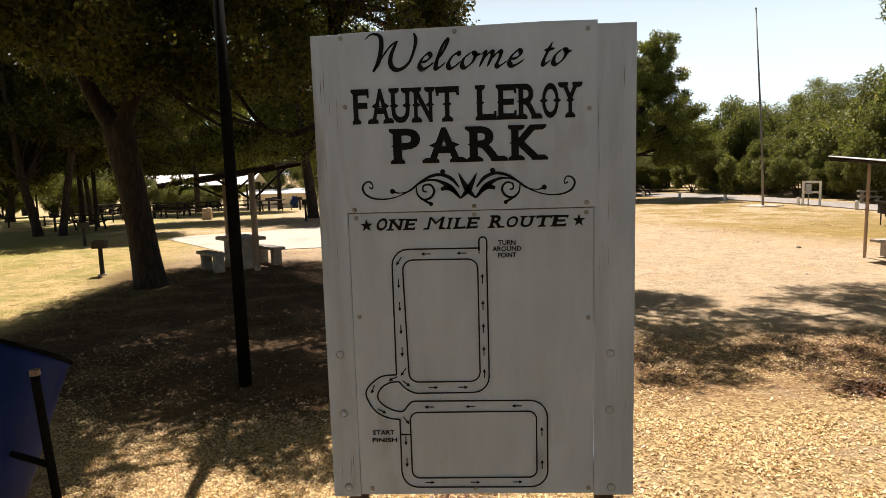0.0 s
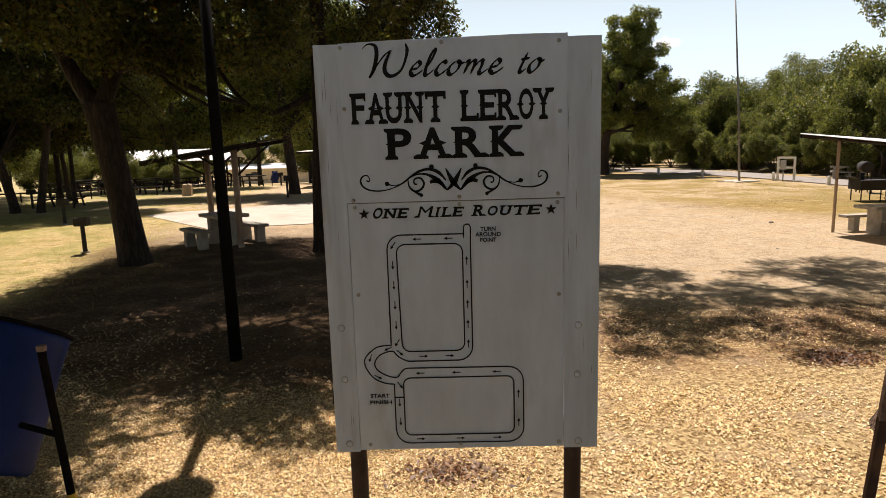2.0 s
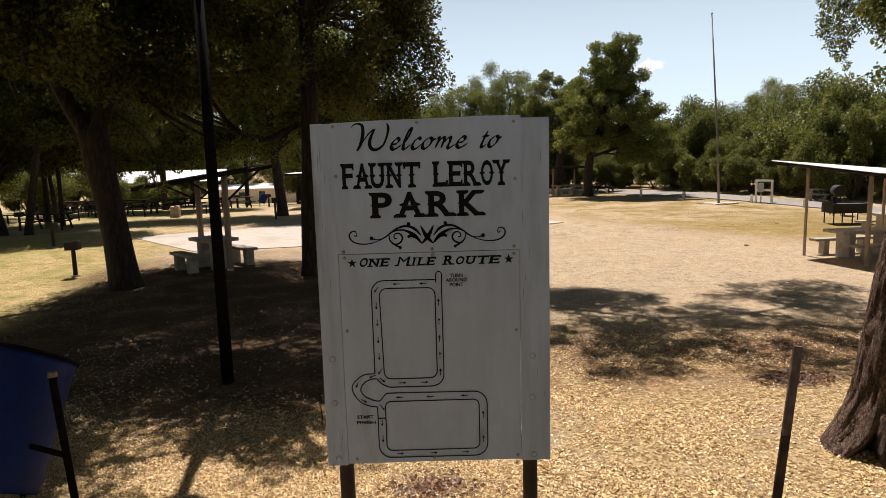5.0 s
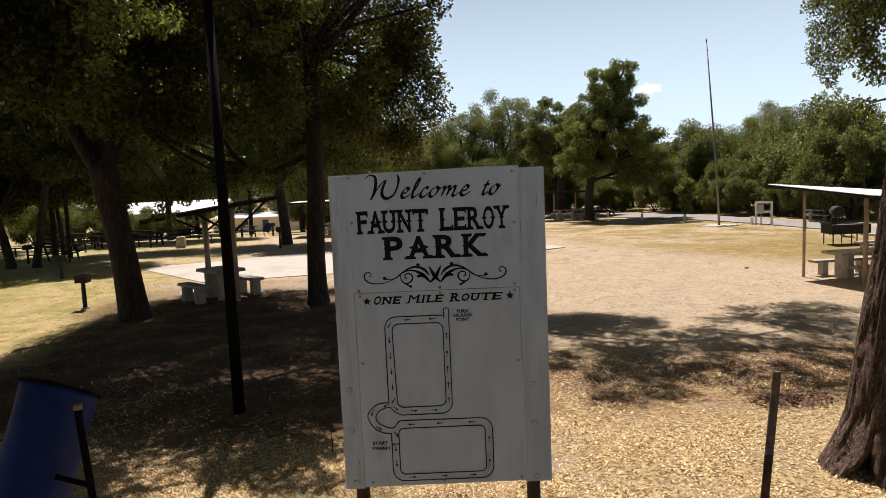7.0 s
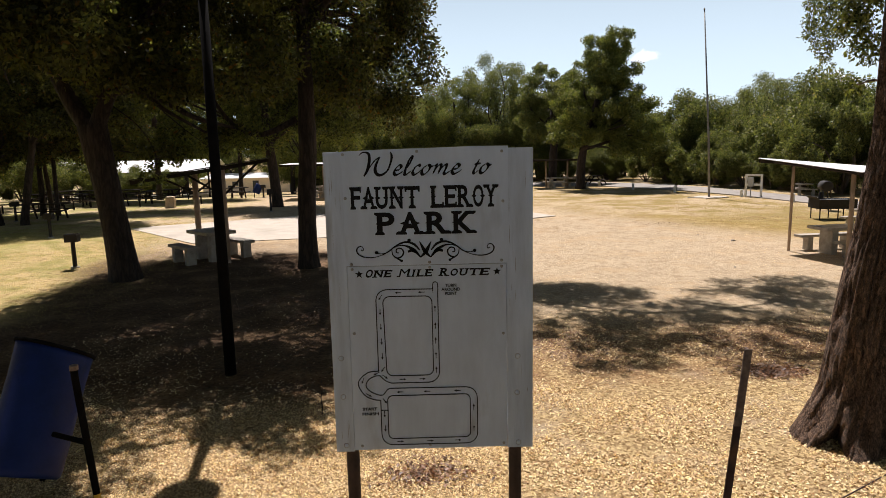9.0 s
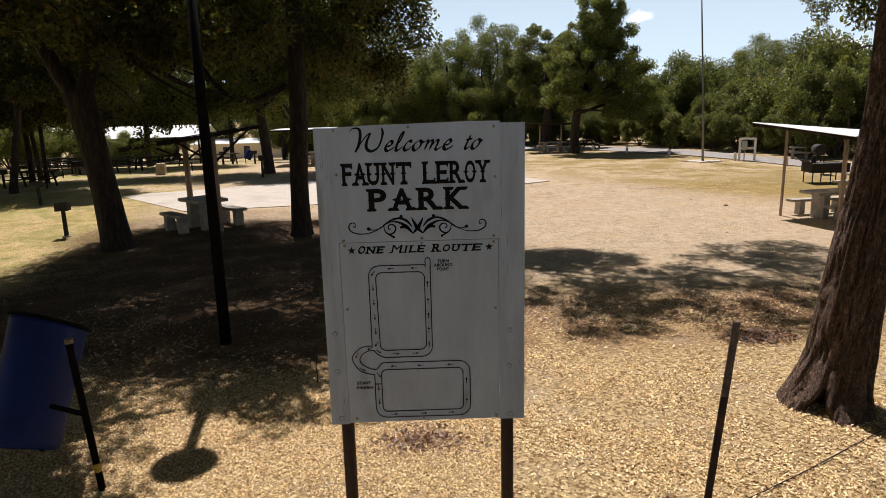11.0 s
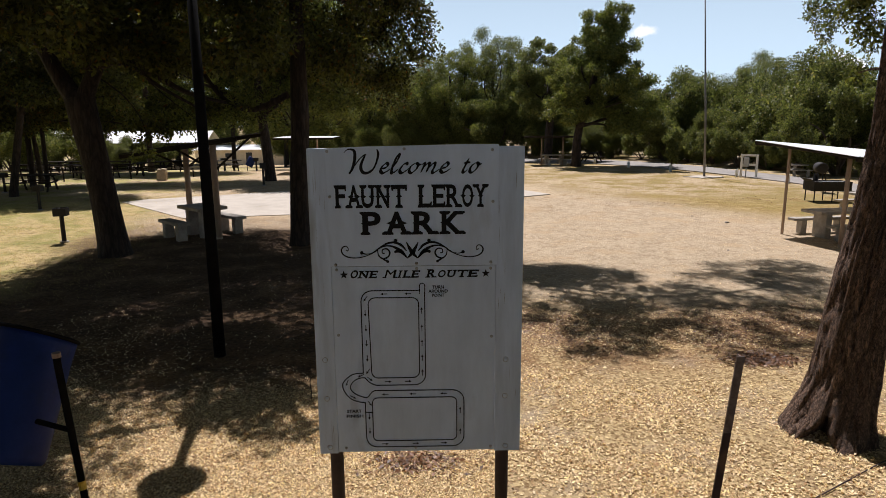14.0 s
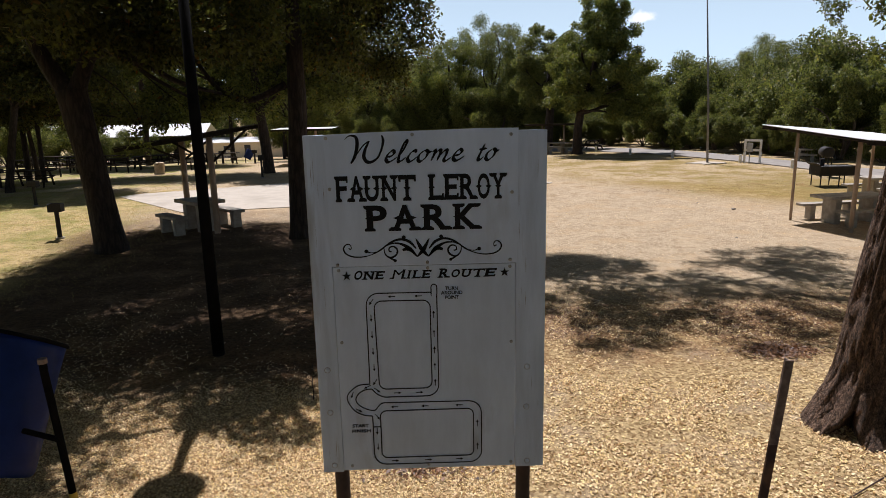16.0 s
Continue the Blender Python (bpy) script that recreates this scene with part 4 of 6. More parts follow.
def build_drum():
    t = thing("trash_drum", "dark blue plastic drum bin tipped on a pipe stand", "trash bin", (-3.17, 3.80, 0))
    top, low = Vector((0.04, 0.37, 1.215)), Vector((-0.03, -0.14, 0.35))
    ax = (top - low).normalized()
    pts, rad = [], []
    for u, r in ((0, 0.232), (0.02, 0.252), (0.06, 0.258), (0.30, 0.262), (0.62, 0.263), (0.68, 0.265), (0.74, 0.263), (0.95, 0.260), (1.0, 0.265)):
        pts.append(low.lerp(top, u))
        rad.append(r * 1.06)
    for u, r in ((1.0, 0.250), (0.96, 0.244), (0.1, 0.236)):
        pts.append(low.lerp(top, u) + ax * 0.0005)
        rad.append(r)
    bm = bmesh.new()
    side = ax.orthogonal().normalized()
    up = ax.cross(side)
    rings = [[bm.verts.new(p + (side * math.cos(a) + up * math.sin(a)) * r) for a in (2 * math.pi * k / 40 for k in range(40))] for p, r in zip(pts, rad)]
    for ring in rings[7:11]:
        for v in ring:
            v.co.z -= 0.16 * (v.co.x - top.x)
    for a, c in zip(rings, rings[1:]):
        for k in range(40):
            bm.faces.new((a[k], a[(k + 1) % 40], c[(k + 1) % 40], c[k]))
    bm.faces.new(rings[0][::-1])
    bm.faces.new(rings[-1])
    part("drum", bm, M_BLUE, t, smooth=True)
    bm = bmesh.new()
    ring = [top + (side * math.cos(a) + up * math.sin(a)) * 0.281 for a in (2 * math.pi * k / 40 for k in range(41))]
    ring = [p - Vector((0, 0, 0.16 * (p.x - top.x))) for p in ring]
    tube(bm, ring, [0.016] * 41, 8)
    part("rim", bm, M_POLE, t, "dark rolled rim", smooth=True)
    lid = part("lid", tubed([top - ax * 0.03, top - ax * 0.02, top - ax * 0.01], [0.25, 0.245, 0.2], 36), M_DARKSTEEL, t, "black lid sunk in the rim")
    for sx, sy, fx in ((0.49, -0.17, 0.58), (-0.22, 0.42, -0.26)):
        s = part("stand_post", tubed([(sx, sy, 1.22), (sx, sy, 1.16), (fx, sy * 1.1, 0.02), (fx, sy * 1.1, -0.06)], [0.026, 0.026, 0.026, 0.026], 14), M_POLE, t, smooth=True)
        part("cap", tubed([(sx, sy, 1.215), (sx, sy, 1.25)], [0.031, 0.030], 14), M_STAKE_TIP, s, "worn bare pipe end")
        if sx > 0:
            part("band", tubed([(fx - 0.011, sy * 1.09, 0.16), (fx - 0.016, sy * 1.09, 0.23)], [0.0275, 0.0275], 14), M_YELLOW, s, "strip of yellow tape round the pipe")
    part("cross_arm", tubed([(0.26, -0.14, 0.70), (0.53, -0.185, 0.645)], [0.020, 0.020], 10), M_POLE, t)
    part("axle", tubed([(-0.22, 0.42, 1.0), (0.16, 0.10, 1.0)], [0.014, 0.014], 10), M_DARKSTEEL, t)


def build_stake():
    t = thing("steel_stake", "rusty brown steel fence stake with a bare top, leaning", "fence stake", (1.222, 1.74, 0))
    base, top = Vector((0, 0, -0.25)), Vector((0.18, -0.01, 1.878))
    way = (top - base).normalized()

    def tee(a, c):
        bm = bmesh.new()
        prof = [(-0.017, -0.004), (0.017, -0.004), (0.017, 0.0), (0.003, 0.001), (0.003, 0.03), (-0.003, 0.03), (-0.003, 0.001), (-0.017, 0.0)]
        r0 = [bm.verts.new(a + Vector((x, y, 0))) for x, y in prof]
        r1 = [bm.verts.new(c + Vector((x, y, 0))) for x, y in prof]
        for k in range(8):
            bm.faces.new((r0[k], r0[(k + 1) % 8], r1[(k + 1) % 8], r1[k]))
        bm.faces.new(r0[::-1])
        bm.faces.new(r1)
        bmesh.ops.recalc_face_normals(bm, faces=bm.faces)
        return bm
    cut = base + way * ((top - base).length - 0.36)
    part("shaft", tee(base, cut), M_STAKE, t)
    part("tip", tee(cut, top), M_STAKE_TIP, t, "weathered bare stake top")


build_lamp()
build_drum()
build_stake()


# ---- shelters, tables, grills ----
def picnic_table(at, turn, scale=1.0, long=0.92, group="concrete picnic tables", label="weathered concrete picnic table with two benches"):
    """A cast concrete table on two slab legs, its two benches fixed to one footing."""
    t = thing("picnic_table", label, "picnic table", at, turn, group)
    s = scale
    part("tabletop", boxed(-long * s, long * s, -0.38 * s, 0.38 * s, 0.66 * s, 0.74 * s, bevel=0.012), M_CONCRETE, t)
    for x in (-0.6 * long, 0.6 * long):
        part("leg", boxed((x - 0.09) * s, (x + 0.09) * s, -0.24 * s, 0.24 * s, -0.03, 0.66 * s, bevel=0.02), M_CONCRETE, t)
    for y in (-0.72, 0.72):
        b = part("bench", boxed(-long * s, long * s, (y - 0.15) * s, (y + 0.15) * s, 0.37 * s, 0.44 * s, bevel=0.010), M_CONCRETE, t)
        for x in (-0.63 * long, 0.63 * long):
            part("bench_leg", boxed((x - 0.08) * s, (x + 0.08) * s, (y - 0.11) * s, (y + 0.11) * s, -0.03, 0.37 * s, bevel=0.015), M_CONCRETE, b)
    return t


def corrugated(bm, x0, x1, y0, y1, z_of, step=0.09, rise=0.012, thick=0.012):
    """Ribbed sheet whose ribs run along y."""
    n = max(int((x1 - x0) / step * 2), 4)
    rows = []
    for y in (y0, y1):
        tops = [bm.verts.new((x0 + (x1 - x0) * k / n, y, z_of(x0 + (x1 - x0) * k / n, y) + (rise if k % 2 else 0))) for k in range(n + 1)]
        lows = [bm.verts.new((v.co.x, y, v.co.z - thick)) for v in tops]
        rows.append((tops, lows))
    (ta, la), (tb, lb) = rows
    for k in range(n):
        bm.faces.new((ta[k], ta[k + 1], tb[k + 1], tb[k]))
        bm.faces.new((la[k + 1], la[k], lb[k], lb[k + 1]))
        bm.faces.new((ta[k + 1], ta[k], la[k], la[k + 1]))
        bm.faces.new((tb[k], tb[k + 1], lb[k + 1], lb[k]))
    for t, l_ in ((0, 0), (n, n)):
        bm.faces.new((ta[t], tb[t], lb[t], la[t]))
    bmesh.ops.recalc_face_normals(bm, faces=bm.faces)
    return bm


def shelter(name_label, at, turn, posts, roof, heights, roof_mat, post_r=0.055, brace=False, group="picnic shelters", post_mat=None, side=0.0):
    """posts: their feet, the first two under the beam; roof: x0, x1, y0, y1; heights: roof height at its near and far edge."""
    t = thing("picnic_shelter", name_label, "picnic shelter", at, turn, group)
    x0, x1, y0, y1 = roof
    za, zb = heights

    def z_of(x, y):
        return za + (zb - za) * (y - y0) / (y1 - y0) + side * (x - (x0 + x1) / 2)
    part("roof", corrugated(bmesh.new(), x0, x1, y0, y1, z_of), roof_mat, t)
    for y in (y0 + 0.02, y1 - 0.06):
        lean = Matrix.Translation(((x0 + x1) / 2, y, 0)) @ Matrix.Rotation(-math.atan(side), 4, "Y") @ Matrix.Translation((-(x0 + x1) / 2, -y, 0))
        zc = z_of((x0 + x1) / 2, y)
        part("fascia", boxed(x0, x1, y, y + 0.04, zc - 0.11, zc - 0.018, bevel=0.003, m=Matrix.Translation((0, 0, zc)) @ lean @ Matrix.Translation((0, 0, -zc))), M_ROOF_DARK, t)
    for k, (px, py) in enumerate(posts):
        r = post_r if k == 0 or len(posts) == 2 else post_r * 0.72
        part("post", tubed([(px, py, -0.1), (px, py, z_of(px, py) - 0.10)], [r, r], 14), post_mat or M_POST, t, smooth=True)
    a, c = posts[:2]
    bm = bmesh.new()
    for off in (-0.045, 0.045):
        pa, pc = Vector((a[0] + off, y0 + 0.05, z_of(a[0], y0 + 0.05) - 0.06)), Vector((c[0] + off, y1 - 0.05, z_of(c[0], y1 - 0.05) - 0.06))
        tube(bm, [pa, pc], [0.035, 0.035], 4)
    part("beam", bm, M_ROOF_DARK, t)
    if brace:
        for (px, py) in posts:
            for sx in (-1, 1):
                part("brace", tubed([(px, py, 1.75), (px + sx * 0.95, py, z_of(px + sx * 0.95, py) - 0.06)], [0.028, 0.028], 6), M_ROOF_DARK, t)
    return t


shelter("white metal picnic shelter roof on tan posts over a table", (9.28, 15.25, 0), 12, [(0, -1.83), (0, 0), (2.35, 0.0), (2.35, -1.83)], (-0.48, 3.0, -2.5, 0.72), (1.98, 2.263), M_ROOF, 0.050, side=-0.085)
picnic_table((10.5, 14.8, 0), 8, 0.94)
# roof sheet coloured near-black in place of shade on its edge and underside
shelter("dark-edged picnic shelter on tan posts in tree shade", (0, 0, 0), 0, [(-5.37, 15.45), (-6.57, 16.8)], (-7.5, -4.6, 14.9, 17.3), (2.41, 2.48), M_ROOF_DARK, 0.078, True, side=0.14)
picnic_table((-5.97, 16.05, 0), 135, 1.08, 0.56)


def pedestal_grill(at, turn=0.0, h=0.88, group="pedestal grills"):
    t = thing("pedestal_grill", "black steel park grill box on a single post", "grill", at, turn, group)
    part("post", tubed([(0, 0, -0.05), (0, 0, h - 0.2)], [0.055, 0.05], 14), M_DARKSTEEL, t)
    bm = bmesh.new()
    box(bm, -0.15, 0.15, -0.13, 0.13, h - 0.20, h - 0.185)
    for x0, x1, y0, y1 in ((-0.15, -0.138, -0.13, 0.13), (0.138, 0.15, -0.13, 0.13), (-0.138, 0.138, 0.118, 0.13), (-0.138, 0.138, -0.13, -0.118)):
        box(bm, x0, x1, y0, y1, h - 0.185, h)
    part("fire_box", bm, M_DARKSTEEL, t)
    bm = bmesh.new()
    for k in range(9):
        box(bm, -0.136, 0.136, -0.11 + k * 0.026, -0.102 + k * 0.026, h - 0.05, h - 0.04)
    part("grate", bm, M_DARKSTEEL, t)
    part("footing", tubed([(0, 0, -0.03), (0, 0, 0.04)], [0.12, 0.10], 16), M_CONCRETE, t)
    return t


first_grill = pedestal_grill((-9.2, 15.2, 0), 10)


def barbecue():
    t = thing("barbecue_pit", "large black steel barbecue trough on pipe legs", "barbecue", (14.72, 22.1, 0), -6)
    bm = bmesh.new()
    for x0, x1, y0, y1 in ((-0.66, 0.66, -0.42, -0.40), (-0.66, 0.66, 0.40, 0.42), (-0.66, -0.64, -0.40, 0.40), (0.64, 0.66, -0.40, 0.40)):
        box(bm, x0, x1, y0, y1, 0.40, 0.74, bevel=0.004)
    box(bm, -0.64, 0.64, -0.40, 0.40, 0.40, 0.42)
    part("trough", bm, M_DARKSTEEL, t)
    part("side_lip", boxed(-0.86, -0.66, -0.40, 0.40, 0.74, 0.755, m=Matrix.Translation((-0.66, 0, 0.72)) @ Matrix.Rotation(radians(35), 4, "Y") @ Matrix.Translation((0.66, 0, -0.72))), M_DARKSTEEL, t)
    bm = bmesh.new()
    for k in range(19):
        box(bm, -0.63 + k * 0.068, -0.615 + k * 0.068, -0.39, 0.39, 0.70, 0.712)
    part("grate", bm, M_METER, t, "grey ash-covered grate")
    for x in (-0.58, 0.05, 0.58):
        for y in (-0.34, 0.34):
            part("leg", tubed([(x, y, -0.04), (x, y, 0.45)], [0.022, 0.022], 8), M_DARKSTEEL, t)
    part("brace_bar", tubed([(0.0, 0.34, 0.36), (0.58, 0.34, 0.36)], [0.016, 0.016], 8), M_DARKSTEEL, t)
    part("chimney", tubed([(-0.32, 0.2, 0.71), (-0.32, 0.2, 0.98)], [0.075, 0.075], 14), M_DARKSTEEL, t)


barbecue()


def barrel_smoker():
    t = thing("barrel_smoker", "black drum smoker lying on a steel stand", "smoker", (16.35, 25.2, 0), 72)
    part("barrel", tubed([(-0.34, 0, 1.0), (-0.33, 0, 1.0), (0.33, 0, 1.0), (0.34, 0, 1.0)], [0.17, 0.22, 0.22, 0.17], 24), M_DARKSTEEL, t, smooth=True)
    for x in (-0.3, 0.3):
        for y in (-0.2, 0.2):
            part("leg", tubed([(x * 0.8, y, -0.03), (x * 0.8, y * 0.7, 0.88)], [0.025, 0.025], 8), M_DARKSTEEL, t)


barrel_smoker()


def flag_pole():
    t = thing("flag_pole", "tall bare grey flagpole on a white-painted footing", "flagpole", (14.85, 32.85, 0))
    part("pole", tubed([(0, 0, -0.1), (-0.15, 0.0, 3.0), (-0.62, 0.1, 9.7)], [0.062, 0.055, 0.028], 12), M_FLAGPOLE, t, smooth=True)
    part("finial", tubed([(-0.62, 0.1, 9.69), (-0.622, 0.1, 9.73), (-0.625, 0.1, 9.79)], [0.03, 0.055, 0.01], 12), M_FLAGPOLE, t)
    bm = bmesh.new()
    rng = random.Random(4)
    ring_a, ring_b = [], []
    for k in range(22):
        a = 2 * math.pi * k / 22
        r = (0.95 if k % 5 else 1.25) * rng.uniform(0.8, 1.1)
        ring_a.append(bm.verts.new((r * math.cos(a), r * 0.75 * math.sin(a), -0.06)))
        ring_b.append(bm.verts.new((r * 0.9 * math.cos(a), r * 0.68 * math.sin(a), 0.05)))
    for k in range(22):
        bm.faces.new((ring_a[k], ring_a[(k + 1) % 22], ring_b[(k + 1) % 22], ring_b[k]))
    bm.faces.new(ring_b)
    part("footing", bm, M_SLAB, t, "pale concrete footing")


flag_pole()


def meter_stand():
    t = thing("meter_stand", "white timber frame carrying a grey electric meter box", "utility stand", (17.0, 32.4, 0), -42)
    for x in (-0.38, 0.38):
        part("post", boxed(x - 0.05, x + 0.05, -0.05, 0.05, -0.1, 1.22, bevel=0.008), M_WHITEPOST, t)
    for z in (0.62, 1.12):
        part("rail", boxed(-0.33, 0.33, -0.075, -0.05, z, z + 0.11, bevel=0.004), M_WHITEPOST, t)
    part("meter_box", boxed(-0.24, 0.02, -0.18, -0.076, 0.58, 1.06, bevel=0.012), M_METER, t)
    part("conduit", tubed([(-0.1, -0.13, -0.05), (-0.1, -0.13, 0.52)], [0.03, 0.03], 10), M_METER, t)


meter_stand()


def bollard(at, r=0.09, h=0.5):
    t = thing("bollard", "short white-painted timber bollard beside the road", "bollard", at, group="roadside bollards")
    part("stub", tubed([(0, 0, -0.08), (0, 0, h - 0.03), (0, 0, h)], [r, r, r * 0.8], 12), M_WHITEPOST, t)
    return t


stub = bollard((13.15, 40.5, 0), 0.08, 0.42)
for x, y in ((12.0, 44.6), (16.62, 32.9), (17.2, 29.0), (17.4, 25.3), (14.62, 37.1)):
    copy_thing(stub, pose(x, y, 0))

# the shelter and the table in the shade of the elm
shelter("far dark picnic shelter on slim posts under trees", (0, 0, 0), 0, [(8.13, 44.4), (9.58, 44.1)], (7.0, 10.7, 43.2, 45.4), (2.05, 1.98), M_ROOF_DARK, 0.06)
picnic_table((9.0, 44.3, 0), 8, 1.0)


def timber_table(at, turn, label="dark brown timber picnic table"):
    t = thing("timber_table", label, "picnic table", at, turn, "timber picnic tables")
    for k in range(5):
        part("plank", boxed(-0.95, 0.95, -0.36 + k * 0.146, -0.23 + k * 0.146, 0.70, 0.74), M_WOODGREY, t)
    for y in (-0.68, 0.68):
        part("bench_plank", boxed(-0.95, 0.95, y - 0.13, y + 0.13, 0.42, 0.46), M_WOODGREY, t)
    for x in (-0.65, 0.65):
        bm = bmesh.new()
        for sy in (-1, 1):
            tube(bm, [(x, sy * 0.68, -0.02), (x, sy * 0.26, 0.70)], [0.045, 0.045], 4)
        tube(bm, [(x, -0.78, 0.39), (x, 0.78, 0.39)], [0.04, 0.04], 4)
        part("trestle", bm, M_WOODGREY, t)
    return t


table = timber_table((-14.6, 45.4, ground_z(-14.6, 45.4)), 20)
picnic_table((14.05, 18.6, 0), 8, 0.94, 0.8, label="pale concrete picnic table beyond the shelter")
picnic_table((20.3, 33.2, 0), -30, 0.85, 0.62, label="pale concrete picnic table beside the park road")
for x, y, a in ((12.2, 46.4, 62), (-17.9, 28.6, 12), (-23.2, 37.0, 20), (-21.2, 36.6, 20), (-19.2, 36.2, 30), (-17.6, 37.0, 40), (-16.9, 38.6, 40), (-16.2, 40.2, 40), (-15.2, 41.6, 30), (-13.6, 42.6, 30), (-24.5, 41.0, 20), (-22.0, 40.4, 20), (-20.0, 41.0, 20)):
    copy_thing(table, pose(x, y, ground_z(x, y), 0, 0, a))

# ---- far side of the lawn ----
copy_thing(first_grill, pose(-7.95, 30.2, 0, 0, 0, 15) @ Matrix.Diagonal((1.0, 1.0, 1.25, 1)))
copy_thing(first_grill, pose(-13.6, 21.6, 0, 0, 0, 5))
copy_thing(first_grill, pose(-18.94, 28.0, 0, 0, 0, 5))
copy_thing(first_grill, pose(-11.3, 41.6, ground_z(-11.3, 41.6), 0, 0, 5))


def stone_block(at, w, h, turn):
    t = thing("stone_block", "upright tan limestone block standing in the lawn", "boulder", at, turn)
    bm = boxed(-w / 2, w / 2, -w * 0.35, w * 0.35, -0.05, h, bevel=0.03)
    bmesh.ops.subdivide_edges(bm, edges=bm.edges[:], cuts=2, use_grid_fill=True)
    for v in bm.verts:
        v.co += Vector((1, 1, 1)) * 0.05 * noise.noise(v.co * 5)
        v.co.x += 0.12 * v.co.z * (1 if v.co.x < 0 else -0.4)
    part("block", bm, M_TAN, t)


stone_block((-14.4, 34.0, 0), 0.52, 0.62, 10)


def pavilion():
    t = thing("pavilion", "long open picnic pavilion with a pale ribbed metal roof", "pavilion", (-27.9, 55.4, ground_z(-27.9, 55.4)), 10)
    part("floor_slab", boxed(-8.8, 8.8, -3.6, 3.6, -0.1, 0.06), M_SLAB, t)

    def side(sy):
        def z_of(x, y):
            return 3.30 - abs(y) * 0.22
        bm = corrugated(bmesh.new(), -9.0, 9.0, 0.0 if sy > 0 else -4.2, 4.2 if sy > 0 else 0.0, z_of, 0.3, 0.03, 0.03)
        return bm
    for sy in (-1, 1):
        part("roof", side(sy), M_ROOF, t)
    for k in range(4):
        for y in (-3.4, 3.4):
            part("post", tubed([(-8.4 + k * 5.6, y, 0), (-8.4 + k * 5.6, y, 2.42)], [0.08, 0.08], 8), M_ROOF_DARK, t)
        part("truss", boxed(-8.45 + k * 5.6, -8.35 + k * 5.6, -3.8, 3.8, 2.32, 2.42), M_ROOF_DARK, t)
    for y in (-3.42, 3.42):
        part("eave_beam", boxed(-8.8, 8.8, y - 0.06, y + 0.06, 2.40, 2.46), M_ROOF_DARK, t)
    return t


pavilion()
pav = Matrix.Translation((-27.9, 55.4, ground_z(-27.9, 55.4) + 0.06)) @ Matrix.Rotation(radians(10), 4, "Z")
for k in range(4):
    for y in (-1.8, 1.5):
        p = pav @ Vector((-5.4 + k * 3.5, y, 0))
        copy_thing(table, pose(p.x, p.y, p.z + 0.02, 0, 0, 10))


def rail_fence():
    t = thing("rail_fence", "low dark pipe rail fence along the pavilion lawn", "fence", (0, 0, 0))
    pts = [(-27 + k * 1.5, 30.6 + k * 0.62) for k in range(10)]
    for x, y in pts:
        part("post", tubed([(x, y, -0.05), (x, y, 0.5)], [0.04, 0.04], 8), M_ROOF_DARK, t)
    for z in (0.46,):
        part("rail", tubed([(x, y, z) for x, y in pts], [0.035] * len(pts), 8), M_ROOF_DARK, t)


rail_fence()


def park_building():
    zb = ground_z(-30, 108)
    t = thing("park_building", "low cream block building with a dark door", "building", (-30, 108, zb), 4)
    part("wall", boxed(-9, 9, 0, 6, -0.2, 2.55), M_CREAM, t)
    part("roof", corrugated(bmesh.new(), -9.4, 9.4, -0.6, 6.6, lambda x, y: 2.58 + 0.09 * (y + 0.6), 0.4, 0.03, 0.08), M_ROOF, t)
    for x in (-0.2, -6.5, 6.0):
        d = part("door", boxed(x - 0.5, x + 0.5, -0.05, 0.02, 0.0, 2.1), M_DOOR, t)
        part("door_handle", boxed(x + 0.36, x + 0.40, -0.10, -0.05, 1.0, 1.12), M_METER, d)
    for x in (-3.6, 3.2):
        part("window", boxed(x - 0.5, x + 0.5, -0.04, 0.02, 1.3, 2.0), M_DOOR, t)


park_building()


def far_drum():
    t = thing("trash_drum", "blue plastic drum bin tipped on its stand across the lawn", "trash bin", (-12.45, 44.6, ground_z(-12.45, 44.6)), 20)
    a, c = Vector((-0.2, 0, 0.32)), Vector((0.12, 0, 0.92))
    part("drum", tubed([a, a.lerp(c, 0.05), a.lerp(c, 0.95), c], [0.22, 0.26, 0.26, 0.24], 20), M_BLUE, t, smooth=True)
    for x in (-0.3, 0.3):
        part("stand_post", tubed([(x, 0, -0.05), (x, 0, 0.75)], [0.03, 0.03], 8), M_PIPE, t)


far_drum()
# dark bins and a pit grill by the pavilion
copy_thing(first_grill, pose(-13.9, 43.2, ground_z(-13.9, 43.2), 0, 0, 30) @ Matrix.Diagonal((1.4, 1.2, 1.0, 1)))
shelter("small far picnic shelter with a pale roof", (0, 0, 0), 0, [(-8.1, 38.6), (-6.9, 39.6)], (-9.2, -5.6, 37.6, 40.6), (2.15, 2.19), M_ROOF, 0.07)
picnic_table((-7.5, 39.2, 0), 40, 1.0)


